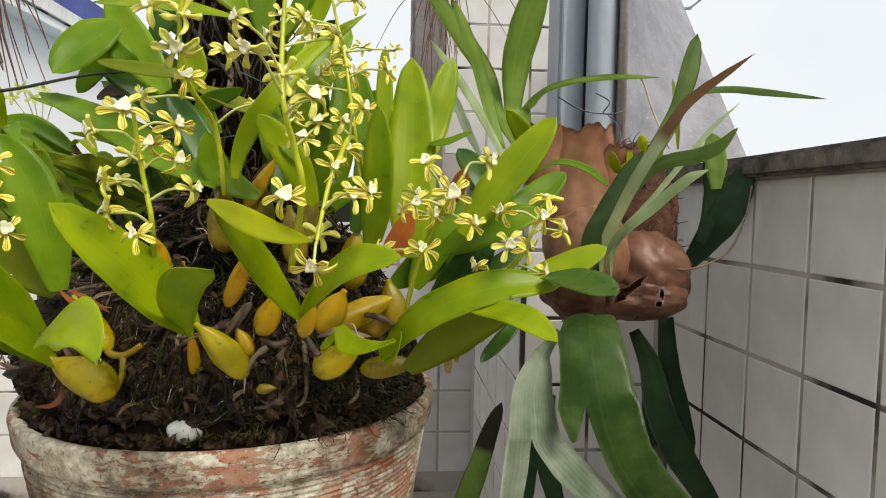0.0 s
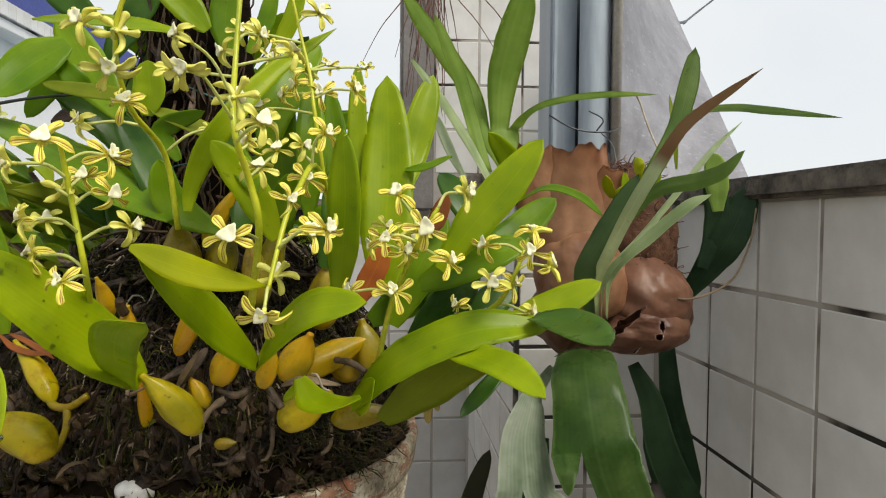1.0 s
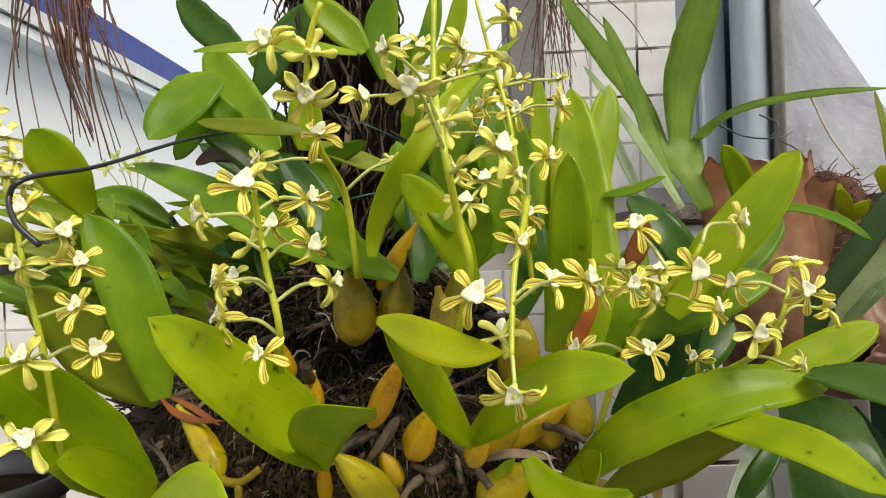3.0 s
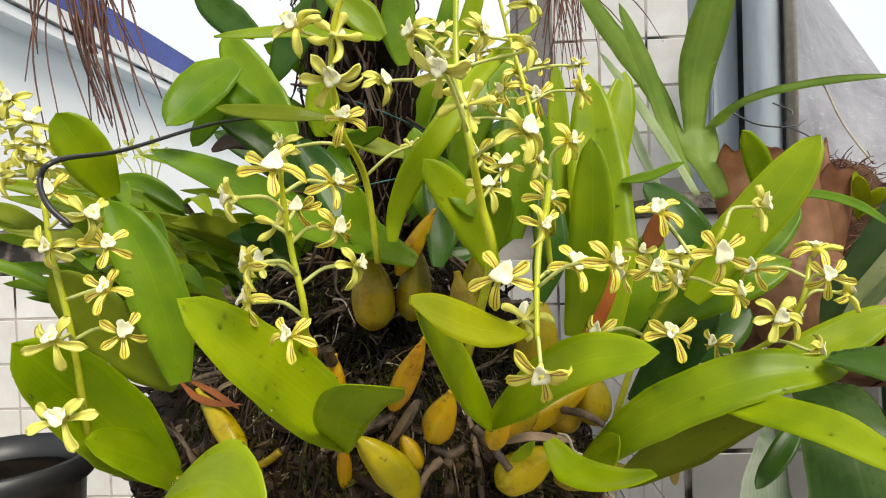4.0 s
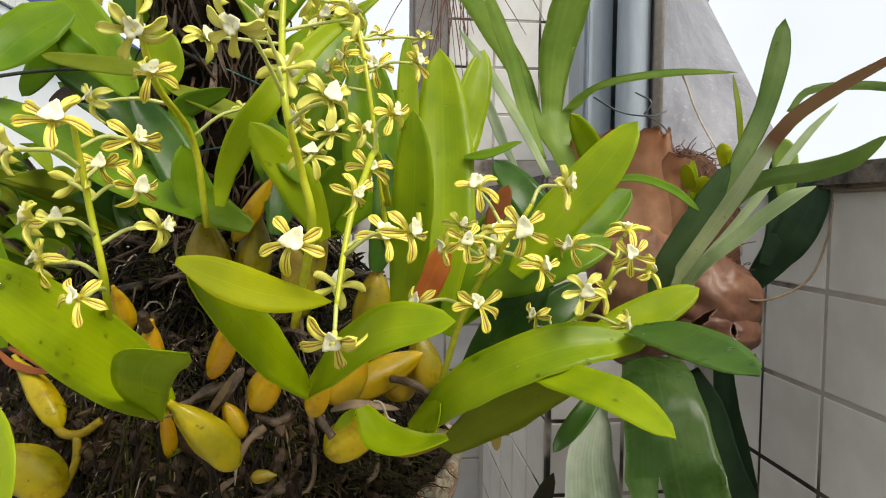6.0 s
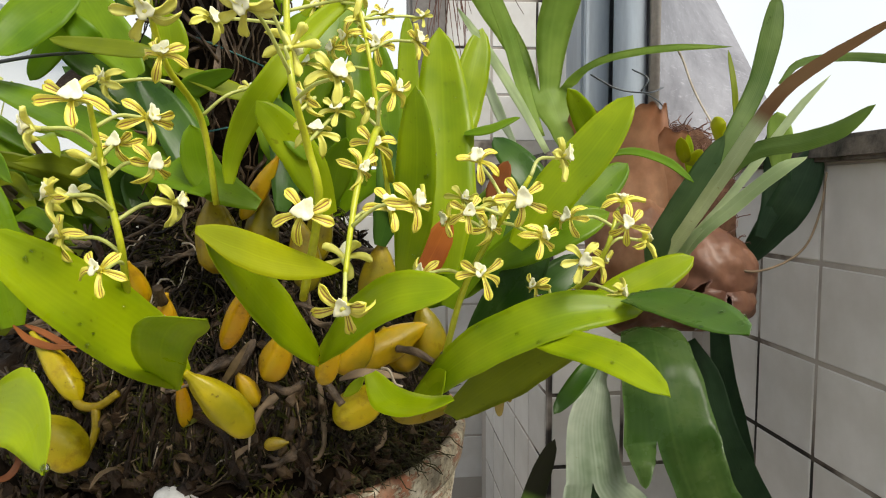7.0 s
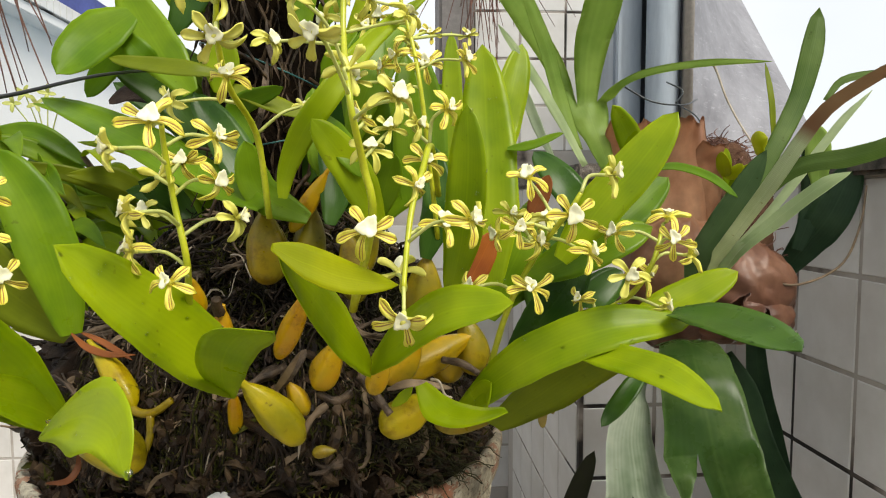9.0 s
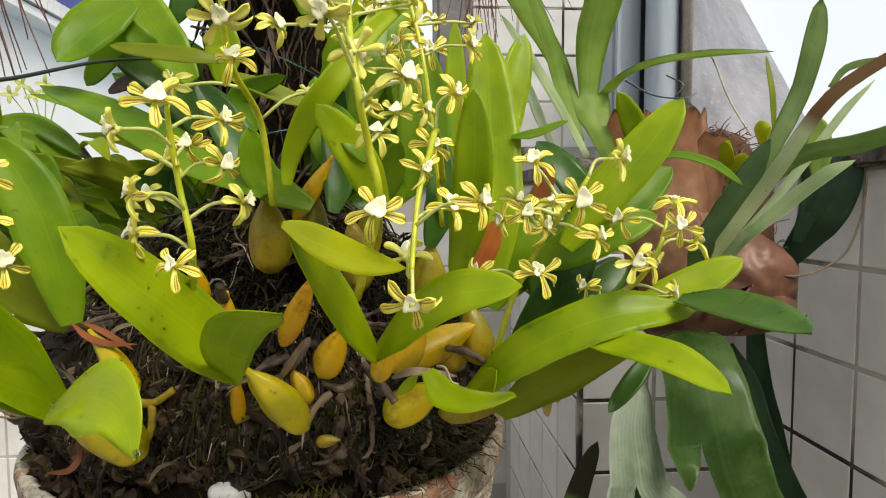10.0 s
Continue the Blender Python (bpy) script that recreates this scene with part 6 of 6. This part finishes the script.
def torn(p):
    """Whether a place lies in the long slit or in one of the small holes torn in the lower shields."""
    if p.y > 0.9:
        return False
    a, along = Vector((p.x - 0.221, p.z - 1.014)), Vector((0.034, 0.031))
    u = a.dot(along) / along.length_squared
    off = abs(a.cross(along)) / along.length + 0.002 * noise.noise(p * 160)
    if 0 < u < 1 and off < 0.0046 * math.sin(math.pi * u) ** 0.6 * (1.15 - 0.6 * u):
        return True
    return any((p.x - x) ** 2 + ((p.z - z) / k) ** 2 < r * r for x, z, r, k in ((0.266, 1.016, 0.0032, 1.0), (0.269, 1.026, 0.0018, 3.0), (0.252, 0.999, 0.0016, 3.0)))


def dome(place, size, turn, seed, material):
    """A papery shield frond that clasps the root ball: an open, wrinkled half shell."""
    bm = bmesh.new()
    rows = []
    for i in range(111):
        b = -1.45 + 2.75 * i / 110
        row = []
        for k in range(151):
            a = -2.0 + 4.0 * k / 150
            n = Vector((math.sin(a) * math.cos(b), -math.cos(a) * math.cos(b), math.sin(b)))
            f = 1 + 0.13 * noise.noise(n * 1.3 + Vector((seed, 0, 0))) + 0.05 * noise.noise(n * 3.4 + Vector((0, seed, 0))) + 0.008 * noise.noise(n * 10 + Vector((0, 0, seed))) + 0.004 * math.sin(9 * a + 5 * b + 3 * math.sin(2 * b))
            q = Matrix.Rotation(turn, 3, "Z") @ Vector((n.x * size[0] * f, n.y * size[1] * f, n.z * size[2] * f))
            row.append(bm.verts.new(Vector(place) + q))
        rows.append(row)
    uv = bm.loops.layers.uv.verify()
    for i in range(110):
        for k in range(150):
            ring = (rows[i][k], rows[i][k + 1], rows[i + 1][k + 1], rows[i + 1][k])
            if torn(sum((v.co for v in ring), Vector()) / 4):
                continue
            f = bm.faces.new(ring)
            for loop in f.loops:
                loop[uv].uv = (0.25 + 0.5 * k / 150, i / 220)
    bmesh.ops.solidify(bm, geom=bm.faces[:], thickness=0.0014)
    return part("shield_frond", bm, material, fern, "papery brown shield frond")


dome((0.200, 0.893, 1.070), (0.045, 0.050, 0.050), 0.0, 3.1, shield_brown)
dome((0.203, 0.915, 1.030), (0.046, 0.045, 0.042), -0.2, 4.4, shield_mauve)
dome((0.262, 0.912, 1.046), (0.052, 0.058, 0.047), 0.45, 7.7, shield_mauve)
dome((0.262, 0.905, 1.022), (0.052, 0.054, 0.030), 0.3, 5.2, shield_mauve)
dome((0.274, 0.918, 1.036), (0.042, 0.050, 0.040), 0.9, 2.4, shield_mauve)
shield([(0.208, 0.875, 1.05), (0.199, 0.868, 1.10), (0.196, 0.872, 1.15), (0.194, 0.862, 1.195)], 0.078, (0, -1, 0.05), 0.13, 0.28)
shield([(0.175, 0.89, 1.08), (0.157, 0.885, 1.13), (0.150, 0.88, 1.17), (0.147, 0.865, 1.192)], 0.042, (-0.3, -1, 0.05), 0.16, 0.2)
shield([(0.220, 0.885, 1.08), (0.225, 0.88, 1.12), (0.228, 0.875, 1.155), (0.231, 0.868, 1.174)], 0.043, (0.3, -1, 0.05), 0.12, 0.2)

bm = bmesh.new()
bmesh.ops.create_icosphere(bm, subdivisions=4, radius=1.0)
for v in bm.verts:
    k = 1 + 0.14 * noise.noise(v.co * 3) + 0.07 * noise.noise(v.co * 9)
    v.co = Vector((0.264 + 0.056 * k * v.co.x, 0.955 + 0.065 * k * v.co.y, 1.085 + 0.10 * k * v.co.z))
part("fibre_ball", bm, ball_brown, fern, "brown fibrous root ball")
rng = random.Random(9)
bm = bmesh.new()
for i in range(420):
    a, b = rng.uniform(0, 2 * math.pi), rng.uniform(-0.3, 1.4)
    p = Vector((0.264 + 0.056 * math.cos(a) * math.cos(b), 0.955 + 0.065 * math.sin(a) * math.cos(b), 1.085 + 0.10 * math.sin(b)))
    pts = [p]
    for j in range(3):
        p = p + Vector((rng.uniform(-1, 1), rng.uniform(-1, 1), rng.uniform(-0.6, 0.9))) * 0.009
        pts.append(p)
    tube(bm, pts, 0.0006, 0.0004, 4, 8)
tagged(part("root_hairs", bm, palm_dry, fern), kind="stuff")

# steel wires that tie the fern to the pipe
tube_part(fern, "wire", [(0.203, 1.04, 1.254), (0.235, 1.04, 1.238), (0.275, 1.05, 1.236), (0.315, 1.10, 1.25)], 0.0011, wire_steel)
tube_part(fern, "wire", [(0.262, 1.04, 1.236), (0.27, 1.04, 1.25), (0.255, 1.05, 1.262)], 0.0011, wire_steel)
tube_part(fern, "wire", [(0.258, 0.95, 1.17), (0.262, 0.98, 1.21), (0.27, 1.05, 1.236)], 0.0009, wire_steel)

tube_part(fern, "dry_root", [(0.3330, 1.1000, 1.2950), (0.3400, 1.1000, 1.2820), (0.3460, 1.0900, 1.2530), (0.3500, 1.0700, 1.2240), (0.3470, 1.0300, 1.1920)], 0.0015, straw)

# small yellow green young leaves by the fern's crown
leaf(fern, [(0.2260, 0.8000, 1.1600), (0.2140, 0.7850, 1.1640), (0.2110, 0.7750, 1.1690), (0.2150, 0.7700, 1.1710)], 0.0165, (-0.2, -0.9, 0.4), leaf_yellow, "young_leaf")
leaf(fern, [(0.1990, 0.8000, 1.1440), (0.1930, 0.7900, 1.1520), (0.1880, 0.7850, 1.1620)], 0.011, (-0.6, -0.8, 0.2), leaf_yellow, "young_leaf")
leaf(fern, [(0.2000, 0.8000, 1.1440), (0.2020, 0.7900, 1.1470), (0.2050, 0.7850, 1.1530)], 0.010, (0.3, -0.9, 0.3), leaf_yellow, "young_leaf")

# ---- grey drain pipe with a socket, a clip and the upright behind it ----
PX, PY = 0.3015, 1.177
drain_pipe = thing("drain_pipe", (PX, PY, TOP + 0.024), "grey plastic drain pipe rising from the coping", "pipe")
part("tube", lathe(bmesh.new(), [(0.001, TOP + 0.024), (0.0215, TOP + 0.0241), (0.0215, TOP + 0.026)] + [(0.0215, TOP + 0.05 + 0.2 * k) for k in range(7)] + [(0.0215, 2.597), (0.0215, 2.599), (0.001, 2.6)], (PX, PY), 40), grey_pvc, drain_pipe)
part("socket", lathe(bmesh.new(), [(0.0216, TOP + 0.0245), (0.026, TOP + 0.026), (0.026, TOP + 0.07), (0.0216, TOP + 0.076)], (PX, PY), 40), grey_pvc, drain_pipe)
bm = box(bmesh.new(), (0.244, 1.205, TOP + 0.024), (0.284, 1.28, 2.6), 0.003)
box(bm, (0.247, 1.199, TOP + 0.024), (0.254, 1.207, 2.6), 0.0015)
# added dark strip: shade of the gap between upright and pipe, as colour
solid("pipe_gap_shade", box(bmesh.new(), (0.2845, 1.235, TOP + 0.024), (0.312, 1.28, 2.6)), gap_shade, "added dark strip for the shade between the upright and the pipe", "recess", "structure")
pilaster = solid("pilaster", bm, grey_pvc, "flat blue grey metal upright behind the pipe", "upright", "structure")
part("edge_strip", box(bmesh.new(), (0.3205, 1.1455, 1.176), (0.3312, 1.1605, 2.6), 0.002), concrete_pale, drain_pipe, "pale upright strip beside the pipe")

# cable in the sky
sky_cable = thing("overhead_cable", (0.601, 1.615, 1.56), "thin dark overhead cable", "cable")
tube_part(sky_cable, "line", [(0.601, 1.615, 1.56), (0.7220, 1.8000, 1.6170), (1.0250, 2.3000, 1.8350), (2.5000, 4.0000, 2.9260)], 0.0034, black_plastic)

# ---- hanging dry palm strands ----
def dry_palm(place, hook, lean, spread, length, count, seed, label):
    """A hanging bundle of dry strands that draws together towards its end, with a few loose ones."""
    r = random.Random(seed)
    palm = thing("dry_palm_frond", place, label, "palm frond", "dry palm fronds")
    x, y, z = place
    tube_part(palm, "stalk", [(x, y, z + 0.05), (x + 0.1 * spread, y, z + 0.12), hook], 0.004, palm_dry)
    for i in range(count):
        loose = 1.0 if r.random() < 0.25 else 0.25
        px, ln = x + r.uniform(-1, 1) * 0.016, length * r.uniform(0.45, 1.0)
        ex = r.gauss(0, 1) * spread * loose
        py, k = y + r.uniform(-0.02, 0.02), ln / length
        pts = [(px, py, z + 0.06), (px + lean * 0.15 * k + ex * 0.5, py, z - ln * 0.3), (x + lean * 0.5 * k + ex * 1.1 + (px - x) * 0.5, py - 0.01, z - ln * 0.68), (x + lean * k + ex * 1.5, py - 0.01, z - ln)]
        part("strand", tube(bmesh.new(), pts, r.uniform(0.0008, 0.0017), 0.0004, 5, 14), palm_dry, palm)


dry_palm((-0.356, 0.80, 1.40), (-0.17, 0.88, 1.62), 0.029, 0.02, 0.200, 58, 3, "hanging bundle of dry brown palm strands")
dry_palm((0.078, 1.30, 1.56), (0.08, 1.702, 1.9), 0.01, 0.04, 0.30, 34, 4, "dry brown palm strands before the tiled wall")

# ---- leafy plant with narrow leaves behind, and its canes ----
rng = random.Random(21)
cane_plant = thing("cane_plant", (-0.29, 1.22, 0.88), "bushy plant with narrow green leaves on thin canes", "potted plant")
for cx, top, lean in ((-0.33, 1.17, -0.02), (-0.37, 1.15, -0.03), (-0.40, 1.18, -0.02), (-0.30, 1.13, 0.02), (-0.44, 1.14, -0.04), (-0.35, 1.10, -0.02), (-0.41, 1.08, -0.05), (-0.28, 1.17, 0.02)):
    foot, head = Vector((-0.29 + 0.3 * (cx + 0.36), 1.22, 0.88)), Vector((cx + lean, 0.95, top))
    tube_part(cane_plant, "cane", [foot, (foot + head) / 2 + Vector((0.01, 0, 0)), head], 0.0032, root_tan)
    for k in range(19):
        p = foot.lerp(head, 0.42 + 0.58 * k / 18)
        a = rng.uniform(-0.6, 0.6) + (math.pi if k % 2 else 0)
        d = Vector((math.cos(a) - 0.25, -0.45 + 0.5 * math.sin(a), 0.30 - 0.38 * math.cos(a)))
        ln = rng.uniform(0.06, 0.105)
        leaf(cane_plant, [p, p + d * ln * 0.5 + Vector((0, 0, 0.006)), p + d * ln + Vector((0, 0, -0.012))], rng.uniform(0.013, 0.021), (rng.uniform(-0.5, 0.5), -0.7, rng.uniform(0.2, 0.9)), rng.choice((leaf_mid, leaf_mid, leaf_olive, leaf_bright)), outline=lance_outline)
for k in range(5):
    p = Vector((-0.425 + 0.011 * k, 0.975, 1.222 + 0.010 * (k % 2)))
    tube_part(cane_plant, "flower_stalk", [(-0.40, 0.985, 1.17), (p + Vector((-0.40, 0.985, 1.18))) / 2, p], 0.0007, pedicel_pale)
    for j in range(4):
        a = 1.57 * j + k
        leaf(cane_plant, [p, p + Vector((math.cos(a), -0.5, math.sin(a))) * 0.004, p + Vector((math.cos(a), -0.3, math.sin(a))) * 0.009], 0.004, (0, -1, 0.2), pedicel_pale, "petal")
cane_pot = thing("cane_pot", (-0.29, 1.24, GROUND), "tall plain clay pot holding the cane plant", "flower pot")
part("body", lathe(bmesh.new(), [(0.001, GROUND), (0.07, GROUND), (0.095, 0.86), (0.102, 0.865), (0.102, 0.905), (0.092, 0.905), (0.088, 0.88), (0.001, 0.88)], (-0.29, 1.24), 40), terracotta, cane_pot)

# ---- black nursery pot at the side ----
nursery_pot = thing("nursery_pot", (-0.395, 0.75, GROUND), "black plastic nursery pot filled with damp bark", "flower pot")
part("body", lathe(bmesh.new(), [(0.001, 0.80), (0.040, 0.80), (0.052, 0.975), (0.057, 0.977), (0.057, 0.992), (0.054, 0.993), (0.050, 0.975), (0.046, 0.95), (0.001, 0.95)], (-0.395, 0.75), 40), black_plastic, nursery_pot)
part("bark_fill", lathe(bmesh.new(), [(0.001, 0.985), (0.02, 0.983), (0.05, 0.976), (0.048, 0.955)], (-0.395, 0.75), 30, 0.2), bark, nursery_pot)
part("stand", lathe(bmesh.new(), [(0.001, GROUND), (0.05, GROUND), (0.05, 0.80), (0.001, 0.80)], (-0.395, 0.75), 24), concrete, nursery_pot)


# ---- water on the leaves ----
bm = bmesh.new()
for place, out in DROPS:
    r = drop_rng.uniform(0.0004, 0.0011) * (1.6 if drop_rng.random() < 0.15 else 1)
    turn = out.to_track_quat("Z", "Y").to_matrix().to_4x4()
    bmesh.ops.create_icosphere(bm, subdivisions=2, radius=r, matrix=Matrix.Translation(place + out * r * 0.2) @ turn @ Matrix.Diagonal((drop_rng.uniform(0.8, 1.5), 1, 0.55, 1)))
tagged(mesh_object("water_drops", bm, water_clear), "clear water drops lying on the leaves", "water drops", "", "stuff")

# ---- wall tiles ----
TILE = tile_mesh(0.0948, 0.0948)


def tiled(wall, origin, along, out, first, count, rows):
    """Square tiles on a 0.1 m grid: origin is the lowest joint corner, along the way of the row, out the way they face."""
    a, o = Vector(along), Vector(out)
    turn = Matrix((a, -o, Vector((0, 0, 1)))).transposed().to_4x4()
    for i in range(first, first + count):
        for j in range(rows):
            t = new("tile", TILE)
            t.parent = wall
            t.matrix_basis = Matrix.Translation(Vector(origin) + a * (0.1 * i + 0.05) + Vector((0, 0, 0.1 * j + 0.05))) @ turn


tiled(wall_east, (0.4065, 0.92, 0.45), (0, 1, 0), (-1, 0, 0), -20, 22, 7)
tiled(wall_return, (0.190, 1.1565, 0.45), (1, 0, 0), (0, -1, 0), 0, 2, 7)
tiled(wall_return, (0.1915, 1.16, 0.45), (0, 1, 0), (-1, 0, 0), 0, 5, 7)
tiled(wall_north, (0.21, 1.7345, 0.476), (1, 0, 0), (0, -1, 0), -16, 16, 6)
tiled(wall_high, (0.21, 1.7345, 1.234), (1, 0, 0), (0, -1, 0), -1, 5, 13)
